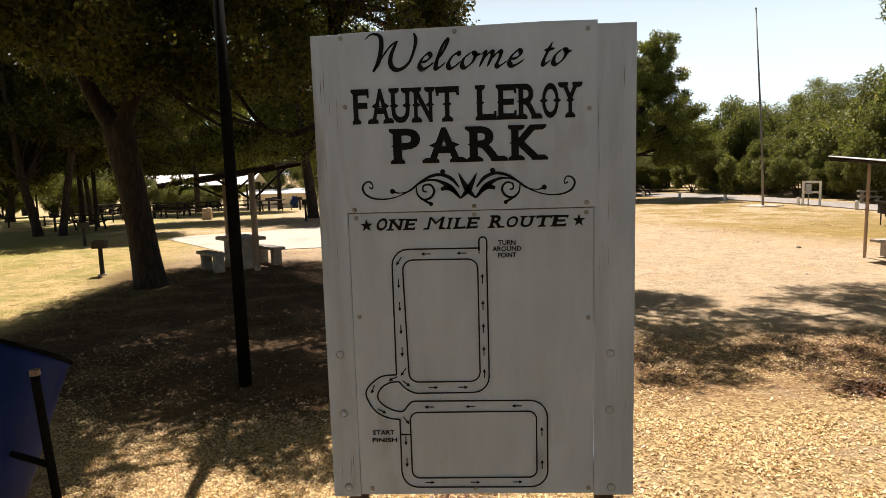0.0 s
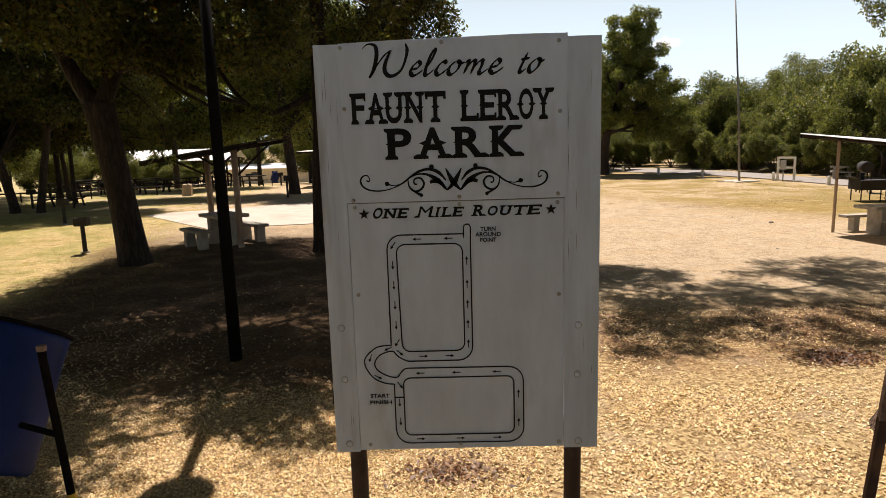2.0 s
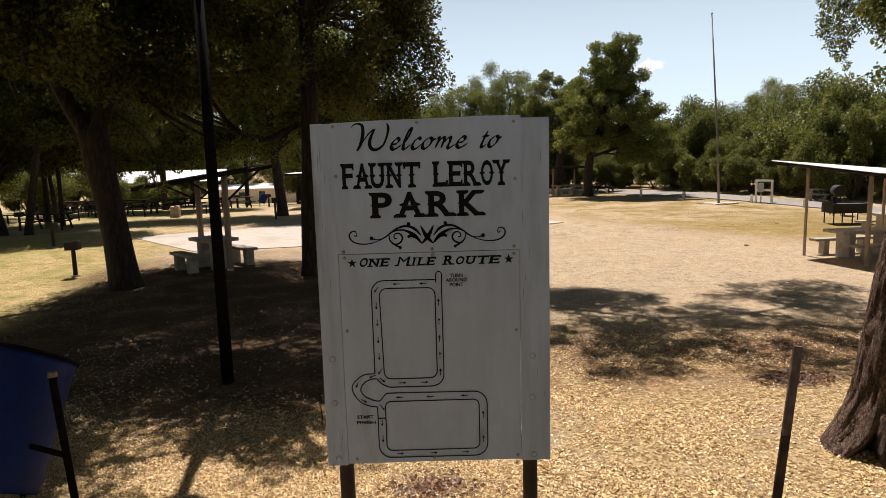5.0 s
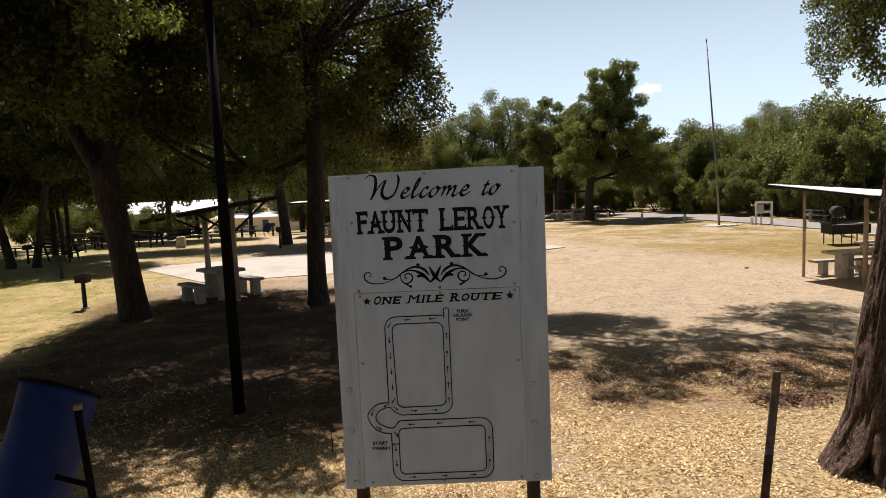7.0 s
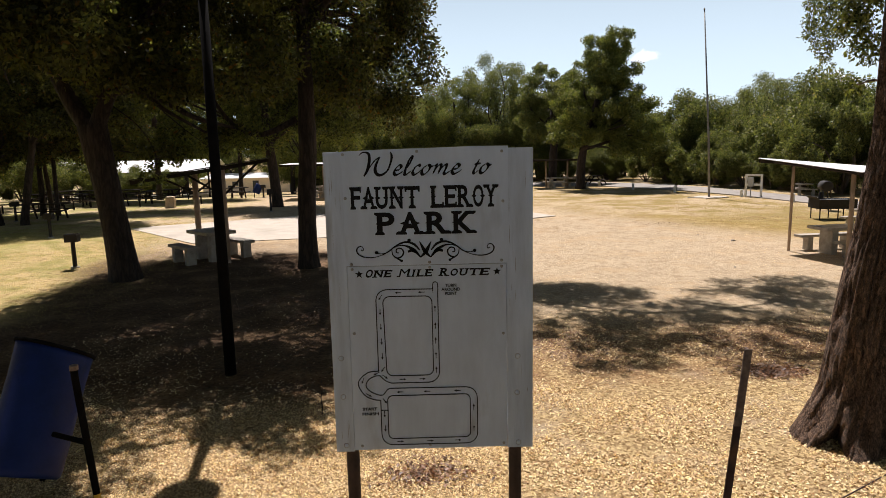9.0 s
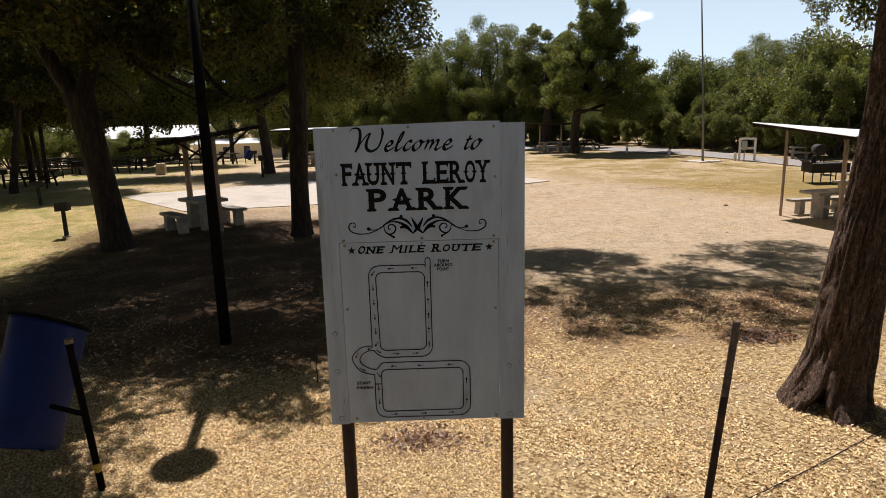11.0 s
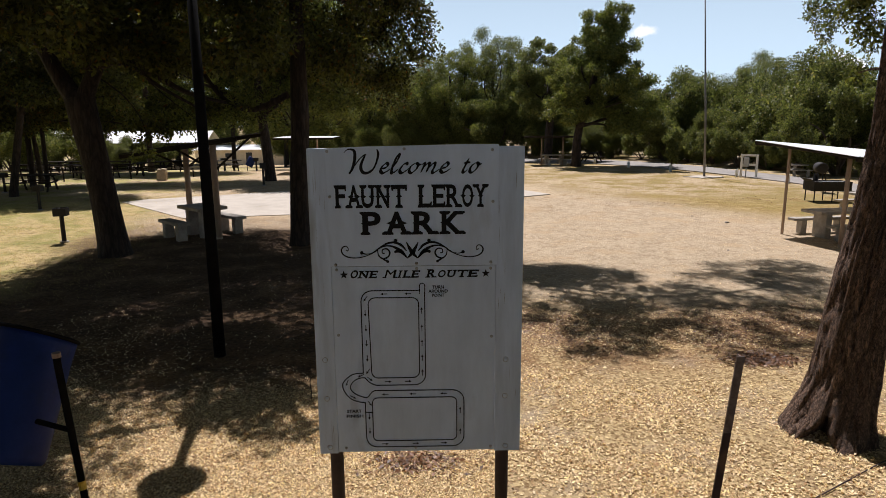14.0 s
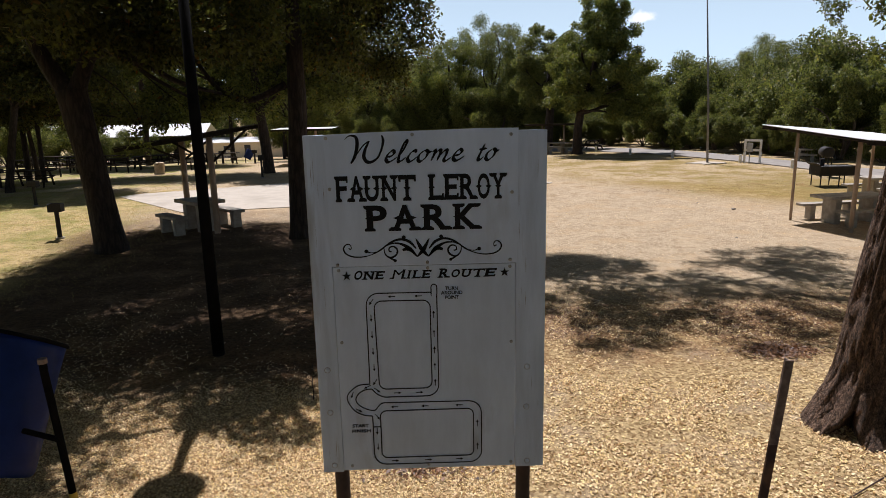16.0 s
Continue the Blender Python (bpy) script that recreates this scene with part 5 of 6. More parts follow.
# ---- trees ----
def oak_one():
    """The forked oak over the shaded table."""
    rng = np.random.default_rng(11)
    clumps = crown_clumps(rng, (-0.2, 2.2, 7.6), (4.2, 5.8, 3.2), 145, 0.50, 1.0, 0.2)
    clumps += crown_clumps(rng, (1.8, 0.0, 4.9), (3.0, 2.6, 0.9), 16, 0.5, 0.9)
    clumps += crown_clumps(rng, (-0.3, -0.6, 5.6), (1.6, 2.2, 1.4), 14, 0.6, 1.0)
    clumps += crown_clumps(rng, (2.7, -1.7, 7.0), (1.5, 0.9, 0.5), 13, 0.3, 0.55)
    clumps += crown_clumps(rng, (0.65, 0.7, 2.85), (0.8, 0.5, 0.30), 11, 0.14, 0.26)
    clumps += crown_clumps(rng, (2.2, 0.5, 3.35), (1.2, 0.5, 0.25), 12, 0.14, 0.26)
    # the crown is open towards the sunny lawn
    clumps = [c for c in clumps if c[0] + 0.104 * c[2] - 0.6 * c[3] > -1.15 or c[1] < -3.0]
    limbs = [([(-0.38, 0, 3.3), (-0.95, 0.1, 4.2), (-1.5, 0.4, 5.4), (-1.5, 1.0, 7.0)], 0.22, 0.05),
             ([(-0.38, 0, 3.3), (0.1, 0, 4.3), (0.6, 0.3, 5.6), (1.4, 0.8, 7.6)], 0.21, 0.05),
             ([(-0.2, 0, 4.1), (0.8, -0.2, 4.2), (2.0, -0.4, 3.6), (2.9, -0.5, 3.35)], 0.10, 0.03)]
    limbs += limbs_to(rng, (-0.4, 0, 4.4), clumps, 18, 0.10)
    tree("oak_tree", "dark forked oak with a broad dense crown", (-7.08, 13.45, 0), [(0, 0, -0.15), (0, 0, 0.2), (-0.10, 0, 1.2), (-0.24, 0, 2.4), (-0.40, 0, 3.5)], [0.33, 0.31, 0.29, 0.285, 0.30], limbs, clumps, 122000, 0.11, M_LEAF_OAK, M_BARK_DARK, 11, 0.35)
    top = bpy.data.objects["oak_tree.001"]
    # low sprays get the paler elm leaf colour in place of sunlight on oak leaves
    low = np.array([(-0.75, 0.5, 3.2, 0.22), (-0.85, 0.6, 2.9, 0.20), (-0.70, 0.5, 2.6, 0.18), (-0.95, 0.6, 2.4, 0.16), (-0.62, 0.45, 2.2, 0.12), (0.55, 0.5, 2.45, 0.17), (0.75, 0.6, 2.25, 0.15), (0.42, 0.4, 2.15, 0.11),
                    (1.05, 0.7, 2.75, 0.20), (1.5, 0.8, 2.9, 0.22), (1.9, 0.6, 2.8, 0.18), (2.3, 0.7, 2.95, 0.22), (2.7, 0.4, 3.1, 0.22), (3.05, 0.3, 3.0, 0.18), (1.25, 0.5, 3.2, 0.26), (2.0, 0.4, 3.25, 0.26)])
    v, f = leaves(rng, low[:, :3], low[:, 3], 2600, 0.075, 1.1, 0.6)
    spray = new("leaf_spray", mesh_of("leaf_spray", v, f, M_LEAF_ELM))
    spray.parent = top
    for i, pts in enumerate(([(-0.95, 0.1, 4.2), (-0.9, 0.4, 3.5), (-0.8, 0.55, 2.9), (-0.75, 0.5, 2.2)], [(-0.2, 0, 4.1), (0.4, 0.4, 3.5), (0.7, 0.55, 2.8), (0.6, 0.5, 2.1)], [(0.8, -0.2, 4.2), (1.3, 0.5, 3.5), (1.9, 0.6, 3.0), (2.3, 0.7, 2.8)])):
        part("twig", trunk_mesh(bmesh.new(), pts, [0.016, 0.010, 0.004], 6, 0, 0.2, i), M_BARK_DARK, top)


def oak_two():
    """The straight oak, whose high limbs reach out over the open soil."""
    rng = np.random.default_rng(12)
    clumps = crown_clumps(rng, (0.2, 1.6, 8.6), (4.2, 5.4, 3.2), 114, 0.50, 1.0, 0.2)
    clumps += crown_clumps(rng, (0.3, 0.3, 5.0), (2.2, 1.8, 0.9), 12, 0.45, 0.8)
    clumps += crown_clumps(rng, (2.1, 2.6, 5.8), (1.3, 1.5, 2.4), 50, 0.4, 0.8, 0.2)
    clumps = [c for c in clumps if c[0] + 0.8 * c[3] < 3.6 or c[2] > 8.6]
    inner = len(clumps)
    clumps += crown_clumps(rng, (0.0, -2.9, 8.0), (1.7, 1.3, 0.6), 22, 0.4, 0.8, 0.2)
    clumps += crown_clumps(rng, (0.9, -4.5, 8.2), (1.2, 1.1, 0.4), 17, 0.22, 0.48)
    for c, h, k in (((4.6, 1.35, 9.0), (1.7, 1.05, 0.4), 62), ((5.6, -1.0, 9.0), (4.5, 2.0, 0.7), 120), ((8.9, 1.0, 9.2), (1.8, 1.7, 0.5), 42)):
        clumps += crown_clumps(rng, c, h, k, 0.20, 0.48, 0.1)
    limbs = [([(0.1, 0, 5.5), (1.8, 0.2, 7.4), (4.0, 0.6, 8.6), (6.0, -0.2, 9.0), (8.8, 0.6, 9.2)], 0.08, 0.03),
             ([(0.1, 0, 6.0), (2.2, 1.0, 8.0), (5.3, 2.2, 9.0)], 0.07, 0.03),
             ([(-0.1, 0, 3.6), (-0.9, -0.1, 3.25), (-1.6, -0.1, 3.5), (-2.3, 0.0, 4.5)], 0.085, 0.04)]
    limbs += limbs_to(rng, (0.1, 0, 6.0), clumps[:inner], 16, 0.09)
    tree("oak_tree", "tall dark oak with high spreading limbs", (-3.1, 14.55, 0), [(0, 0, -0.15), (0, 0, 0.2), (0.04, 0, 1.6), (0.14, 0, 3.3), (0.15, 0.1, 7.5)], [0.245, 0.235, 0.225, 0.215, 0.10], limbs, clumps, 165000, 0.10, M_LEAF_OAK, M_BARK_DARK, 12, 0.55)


def oak_near():
    """The oak beside the drum, most of it out of view."""
    rng = np.random.default_rng(13)
    clumps = crown_clumps(rng, (0.6, 1.6, 7.2), (2.8, 2.8, 1.5), 26, 0.6, 1.1, 0.2)
    clumps += crown_clumps(rng, (-0.4, 2.2, 5.6), (2.4, 1.8, 1.3), 26, 0.5, 0.9, 0.2)
    clumps += crown_clumps(rng, (4.6, 0.65, 5.35), (0.75, 0.45, 0.35), 11, 0.22, 0.4)
    clumps += crown_clumps(rng, (1.9, -0.8, 5.7), (1.1, 0.9, 0.4), 20, 0.25, 0.5)
    clumps += [(1.94, 2.35, 6.9, 0.34), (2.28, 2.35, 6.8, 0.36), (2.66, 2.35, 7.0, 0.36), (3.01, 2.32, 6.9, 0.34), (3.38, 2.08, 7.1, 0.32), (3.74, 1.65, 6.9, 0.28), (4.98, 0.77, 6.4, 0.22)]
    clumps += crown_clumps(rng, (3.5, -1.3, 6.6), (1.0, 1.2, 0.5), 8, 0.35, 0.6)
    limbs = [([(-0.5, 0, 5.2), (0.8, 0.3, 6.3), (2.7, 0.5, 6.1), (4.5, 0.65, 5.4)], 0.08, 0.012)] + limbs_to(rng, (-0.5, 0, 5.1), clumps[:26], 10, 0.09)
    top = tree("oak_tree", "dark oak leaning beside the drum bin", (-6.75, 7.55, 0), [(0, 0, -0.15), (0, 0, 0.3), (-0.25, 0, 1.6), (-0.4, 0, 3.4), (-0.5, 0, 5.3)], [0.36, 0.33, 0.30, 0.26, 0.20], limbs, clumps, 86000, 0.105, M_LEAF_OAK, M_BARK_DARK, 13, 0.5)
    # twigs hanging at the crown's edge, sunlight put in by lighter elm-coloured leaves
    low = np.array([(3.27, -0.01, 4.9, 0.13), (3.73, -0.78, 4.8, 0.15), (3.45, -0.54, 4.9, 0.12), (3.11, -0.96, 4.6, 0.2), (3.35, -0.92, 4.86, 0.24), (2.95, -0.98, 4.28, 0.15), (3.05, -0.9, 4.85, 0.2), (2.6, -0.46, 4.9, 0.2)])
    v, f = leaves(rng, low[:, :3], low[:, 3], 1500, 0.062, 1.0, 0.6)
    spray = new("leaf_spray", mesh_of("leaf_spray", v, f, M_LEAF_ELM))
    spray.parent = top
    for i, pts in enumerate(([(2.0, 0.3, 6.1), (2.9, 0.1, 5.6), (3.5, -0.3, 5.0), (3.7, -0.6, 4.82)], [(2.0, 0.3, 6.1), (3.0, -0.6, 5.3), (3.2, -0.95, 4.8), (2.95, -0.98, 4.26)])):
        part("twig", trunk_mesh(bmesh.new(), pts, [0.016, 0.010, 0.004], 6, 0, 0.2, i), M_BARK_DARK, top)


def elm_near():
    """The leaning trunk close by, with furrowed bark and a hollow at its foot."""
    rng = np.random.default_rng(14)
    top = thing("elm_tree", "leaning elm with furrowed bark and a dark hollow at its foot", "tree", (3.80, 4.66, 0))
    bm = bmesh.new()
    sides, rows = 120, 170
    height = 7.0
    rings = []
    for i in range(rows):
        z = -0.15 + (height + 0.15) * (i / (rows - 1)) ** 1.25
        r = 0.290 - 0.020 * z + 0.085 * math.exp(-max(z, 0) / 0.30)
        cx = float(np.interp(z, (0.0, 0.2, 0.5, 1.0, 1.5, 2.0, 2.8, 7.0), (0.0, 0.06, 0.15, 0.205, 0.265, 0.345, 0.43, 0.52)))
        cy = 0.03 * z
        ring = []
        for j in range(sides):
            a = 2 * math.pi * j / sides
            d = Vector((math.cos(a), math.sin(a), 0))
            w = noise.noise(Vector((d.x * 1.3, d.y * 1.3, z * 0.5))) * 0.09
            furrow = abs(noise.noise(Vector((d.x * 8.5 + 0.6 * noise.noise(Vector((d.x * 3, d.y * 3, z * 2.5))), d.y * 8.5, z * 1.5)))) + 0.5 * abs(noise.noise(Vector((d.x * 19, d.y * 19, z * 4.2))))
            root = math.exp(-max(z, 0) / 0.26) * (0.16 * max(math.cos(a - radians(205)), 0) ** 2 + 0.34 * max(math.cos(a - radians(285)), 0) ** 2 + 0.05 * math.cos(3 * a))
            rr = r * (1 + w + root) - 0.062 * max(0.34 - furrow, 0) / 0.34
            ha = (a - radians(228) + math.pi) % (2 * math.pi) - math.pi
            wide = 0.36 * (1 - max(z, 0) / 0.25) + 0.05 * noise.noise(Vector((z * 9, 2.0, 1.0)))
            rr -= 0.40 * min(max((wide - abs(ha)) / 0.09, 0), 1) if z < 0.25 else 0
            ring.append(bm.verts.new((cx + d.x * rr, cy + d.y * rr, z)))
        rings.append(ring)
    for a, c in zip(rings, rings[1:]):
        for k in range(sides):
            bm.faces.new((a[k], a[(k + 1) % sides], c[(k + 1) % sides], c[k]))
    part("trunk", bm, M_BARK_NEAR, top, smooth=True)
    clumps = crown_clumps(rng, (0.87, -0.5, 8.4), (5.6, 4.0, 2.2), 56, 0.7, 1.2, 0.2)
    low = [(0.28, 1.1, 3.98, 0.20), (0.42, 1.3, 4.75, 0.36), (0.45, 1.0, 4.4, 0.42), (0.5, 1.1, 3.75, 0.20), (0.9, 0.9, 4.9, 0.6), (1.0, 0.8, 4.1, 0.35), (0.3, 1.2, 5.3, 0.5), (0.32, 1.05, 3.35, 0.10)]
    low = [(x + 0.27, y, z, r) for x, y, z, r in low]
    limbs = [([(0.55, 0.2, 4.3), (0.57, 0.6, 4.6), (0.47, 1.1, 4.7)], 0.05, 0.015), ([(0.52, 0.25, 3.1), (0.55, 0.6, 3.35), (0.57, 0.95, 3.35)], 0.018, 0.006)] + limbs_to(rng, (0.6, 0.2, 6.7), clumps[:56], 12, 0.10)
    for i, (pts, r0, r1) in enumerate(limbs):
        part("limb", trunk_mesh(bmesh.new(), pts, [r0, (r0 + r1) / 2, r1], 9, 0, 0.2, i), M_BARK_NEAR, top, smooth=True)
    c, k = np.array(clumps), np.array(low)
    v, f = leaves(rng, c[:, :3], c[:, 3], 120000, 0.078, 0.9)
    v2, f2 = leaves(rng, k[:, :3], k[:, 3], 19000, 0.044, 1.0, 0.6)
    crown = new("crown", mesh_of("crown", np.concatenate([v, v2]), np.concatenate([f, f2 + len(v)]), M_LEAF_ELM))
    crown.parent = top


def elm_by_shelter():
    """An elm beside the sunny shelter, of which one hanging branch shows."""
    rng = np.random.default_rng(17)
    branch = [(-4.87, 1.58, 7.11, 0.34), (-4.18, 1.95, 6.9, 0.4), (-4.01, 1.5, 6.65, 0.42), (-5.06, 1.07, 6.38, 0.3), (-4.4, 1.43, 6.17, 0.36), (-3.62, 1.82, 6.13, 0.38), (-5.08, 1.08, 5.8, 0.2), (-4.59, 1.36, 5.7, 0.28), (-4.02, 1.55, 5.65, 0.26), (-5.04, 1.12, 5.4, 0.19), (-5.15, 0.98, 5.12, 0.16), (-4.64, 1.29, 5.25, 0.22), (-4.16, 1.49, 5.27, 0.17), (-4.95, 1.04, 4.89, 0.15), (-4.52, 1.24, 4.91, 0.17), (-4.67, 1.1, 4.63, 0.13), (-4.5, 1.17, 4.44, 0.09), (-4.91, 1.01, 4.69, 0.08), (-3.58, 1.62, 5.47, 0.26)]
    limbs = [([(0, 0, 5.6), (-1.8, 0.9, 6.6), (-3.6, 1.5, 6.3), (-4.6, 1.25, 5.7)], 0.09, 0.02), ([(-2.6, 1.2, 6.5), (-3.6, 1.5, 5.9), (-4.57, 1.25, 5.0)], 0.03, 0.006)]
    clumps = crown_clumps(rng, (0.6, 0.2, 8.2), (2.6, 2.6, 1.9), 34, 0.5, 0.9)
    top = tree("elm_tree", "leafy elm with hanging branches beside the picnic shelter", (13.4, 12.2, 0), [(0, 0, -0.15), (0, 0, 0.3), (0.1, 0, 2.6), (0.0, 0.05, 6.2)], [0.34, 0.29, 0.25, 0.17], limbs, clumps, 16000, 0.11, M_LEAF_ELM, M_BARK_DARK, 17, 0.4)
    c = np.array(branch)
    v, f = leaves(rng, c[:, :3], c[:, 3], 11000, 0.058, 1.1, 0.7)
    spray = new("leaf_spray", mesh_of("leaf_spray", v, f, M_LEAF_ELM))
    spray.parent = top


def unseen_shade_oak():
    """An unseen oak added behind the viewer to shade the sign and ground."""
    rng = np.random.default_rng(15)
    clumps = crown_clumps(rng, (2.2, 6.4, 9.6), (7.0, 5.0, 1.7), 84, 0.8, 1.4, 0.15)
    limbs = limbs_to(rng, (0.4, 0.4, 6.0), clumps, 14, 0.14)
    tree("oak_tree", "large dark oak added out of view to shade the sign", (-3.6, -4.6, 0), [(0, 0, -0.15), (0, 0, 0.3), (0.1, 0.1, 2.6), (0.4, 0.4, 6.2)], [0.42, 0.38, 0.34, 0.26], limbs, clumps, 90000, 0.13, M_LEAF_OAK, M_BARK_DARK, 15, 0.5)


unseen_shade_oak()
oak_one()
oak_two()
oak_near()
elm_by_shelter()
elm_near()


def middle_tree(at, height, half, count, size, leaf, seed, r=0.3, lean=0.0, low=0.35, back=0.0, deep=0.9, many=44, skirt=(), clump=(0.16, 0.30), label="broad dark oak across the lawn", group="oaks across the lawn"):
    rng = np.random.default_rng(seed)
    c = (lean, back, height * (0.5 + low / 2))
    clumps = crown_clumps(rng, c, (half, half * deep, height * (0.5 - low / 2)), many, min(half, 5.2) * clump[0], min(half, 5.2) * clump[1], 0.3)
    for at_low, half_low, k in skirt:
        clumps += crown_clumps(rng, at_low, half_low, k, 0.4, 0.8, 0.2)
    limbs = limbs_to(rng, (lean * 0.4, 0, height * low * 1.1), clumps, 14, r * 0.35, 0.03)
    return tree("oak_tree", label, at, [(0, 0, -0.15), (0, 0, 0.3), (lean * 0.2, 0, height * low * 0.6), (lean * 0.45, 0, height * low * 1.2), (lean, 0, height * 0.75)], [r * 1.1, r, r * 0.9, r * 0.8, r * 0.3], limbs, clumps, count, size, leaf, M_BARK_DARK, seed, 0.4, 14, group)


middle_tree((-8.3, 33.0, 0), 10.5, 8.2, 150000, 0.15, M_LEAF_LAWN, 21, 0.29, -0.6, 0.28, 1.1, 0.26, 84, [((-4.0, 0.4, 3.5), (4.2, 0.8, 0.6), 22)])
middle_tree((-18.6, 26.3, 0), 10.5, 3.6, 72000, 0.14, M_LEAF_OAK, 22, 0.19, -0.9, 0.20, 1.6, 0.8, 60, [((-1.5, 1.5, 3.2), (3.0, 1.2, 0.8), 24)])
middle_tree((-17.45, 26.3, 0), 11.5, 3.6, 72000, 0.15, M_LEAF_OAK, 23, 0.16, 1.6, 0.26, 1.2, 0.9, 64)
middle_tree((-19.5, 31.0, 0), 12.0, 4.2, 72000, 0.16, M_LEAF_OAK, 24, 0.14, 0.1, 0.22, 0.0, 0.9, 64, [((2.6, 0.5, 3.3), (3.4, 1.2, 0.7), 22)])
middle_tree((-19.9, 32.4, 0), 12.0, 4.2, 56000, 0.16, M_LEAF_OAK, 26, 0.13, -0.4, 0.22, 0.0, 0.9, 60)
# oak added behind the nearer crowns so that its shadow covers the table rows
middle_tree((-18.8, 43.0, ground_z(-18.8, 43.0)), 11.5, 6.6, 120000, 0.15, M_LEAF_LAWN, 29, 0.2, 0.3, 0.56, 0.0, 0.42, 90)
middle_tree((-18.6, 30.7, 0), 9.0, 2.4, 26000, 0.15, M_LEAF_OAK, 27, 0.11, 0.1, 0.34, 0.0, 0.9, 40)


for k, (x, y, h) in enumerate(((-27.5, 70.5, 13.0), (-21.0, 69.0, 13.5), (-15.0, 67.5, 12.5), (-34.0, 68.0, 12.5))):
    middle_tree((x, y, ground_z(x, y)), h, 4.8, 44000, 0.2, M_LEAF_LAWN, 140 + k, 0.24, 0.3, 0.36, many=90, clump=(0.09, 0.19), label="tall green tree standing behind the pavilion", group="trees behind the pavilion")


def elm_far():
    """The full green tree by the road."""
    rng = np.random.default_rng(31)
    clumps = crown_clumps(rng, (1.3, 0, 5.4), (3.7, 3.2, 1.8), 92, 0.35, 0.7, 0.3)
    clumps += crown_clumps(rng, (1.5, 0, 7.4), (2.5, 2.1, 1.5), 62, 0.3, 0.6, 0.2)
    clumps += crown_clumps(rng, (1.15, 0, 9.1), (1.2, 1.0, 1.1), 26, 0.28, 0.5, 0.2)
    clumps += crown_clumps(rng, (2.45, 0, 9.5), (1.0, 0.9, 1.2), 24, 0.25, 0.48, 0.2)
    clumps += crown_clumps(rng, (3.5, 0, 3.5), (2.3, 2.0, 1.4), 36, 0.35, 0.7, 0.3)
    clumps += crown_clumps(rng, (-0.6, -0.5, 4.0), (2.2, 2.0, 1.1), 32, 0.3, 0.6, 0.3)
    limbs = limbs_to(rng, (0, 0, 2.6), clumps, 16, 0.12)
    tree("elm_tree", "full green elm standing by the road", (10.13, 42.3, 0), [(0, 0, -0.1), (0, 0, 0.4), (0.1, 0, 2.4), (1.0, 0, 5.5), (2.2, 0, 9.2)], [0.34, 0.30, 0.26, 0.18, 0.06], limbs, clumps, 140000, 0.12, M_LEAF_ELM, M_BARK_DARK, 31, 0.4, 14)


elm_far()
middle_tree((9.7, 50.5, 0), 9.6, 3.0, 90000, 0.12, M_LEAF_FAR, 32, 0.36, 0.3, 0.3, label="brownish tree behind the far shelter", group="trees by the far shelter")


def wood_tree(seed, height, half, leaf, leafage=70000, size=0.125):
    return middle_tree((0, 0, 0), height, half, leafage, size, leaf, seed, 0.24, 0.4, 0.12, many=120, clump=(0.12, 0.25), label="green tree at the wood's edge", group="trees at the wood's edge")


# pattern for the unseen trees added around the viewer to dim the skylight
broad = wood_tree(44, 9.5, 4.2, M_LEAF_FAR, 34000, 0.2)
shady = wood_tree(46, 9.6, 4.3, M_LEAF_LAWN, 60000, 0.14)
kinds = [wood_tree(41, 9.5, 4.0, M_LEAF_FAR), wood_tree(42, 8.6, 4.4, M_LEAF_FAR), wood_tree(43, 10.2, 3.6, M_LEAF_ELM)]
rng = np.random.default_rng(50)
rows = [(-6, 66, 1.15), (-1.5, 62, 1.2), (2.5, 60, 1.15), (6.5, 61, 1.2), (10.5, 62, 1.05), (14.5, 62, 0.95), (18.5, 60, 0.62), (21.8, 58, 0.80), (24.2, 52, 0.98), (27.0, 50, 1.18),
        (29.5, 47, 0.92), (31.5, 43, 0.8), (33.5, 39, 1.08), (35, 35, 0.90), (36.5, 31, 0.85), (26.5, 60, 0.95), (32, 54, 1.0), (36, 48, 0.95), (40, 40, 1.0), (42, 32, 1.0), (0, 74, 1.35), (9, 74, 1.25), (17, 72, 1.1), (24, 70, 1.05), (34, 62, 1.1), (-8, 78, 1.4),
        (-14, 72, 1.3), (-12, 92, 1.4), (-20, 125, 1.5), (-30, 124, 1.5), (-41, 120, 1.5), (-52, 110, 1.4), (-36, 62, 1.2), (-44, 55, 1.2), (-34, 76, 1.2), (-50, 46, 1.2), (-34, 44, 1.1), (-27, 36, 1.1), (-38, 34, 1.1), (-58, 80, 1.4), (-30.5, 72, 1.3), (-9.5, 50, 1.1), (-32, 38, 1.0), (-41, 46, 1.1), (-30, 74, 1.1), (-37, 70, 1.1),
        # these two rows: mostly trees out of view, added to block skylight
        (-19, 9, 1.5), (-18, 3, 1.6), (-14, -4, 1.5), (-17, -12, 1.6), (-11, -14, 1.3), (13, -14, 1.4), (15, -6, 1.5), (17, 2, 1.6), (19, 9, 1.3), (-24, 14, 1.6), (24, -10, 1.7),
        (-22, -3, 1.7), (-5, -17, 1.6), (5, -17, 1.6), (22, 15, 1.3), (24, 4, 1.7), (20, -12, 1.6), (-24, 7, 1.6), (0, -13, 1.4), (-26, 21, 1.4), (-30, 27, 1.3), (-46, 117, 1.3), (-36, 117, 1.3), (-27, 118, 1.3), (-18, 117, 1.3)]
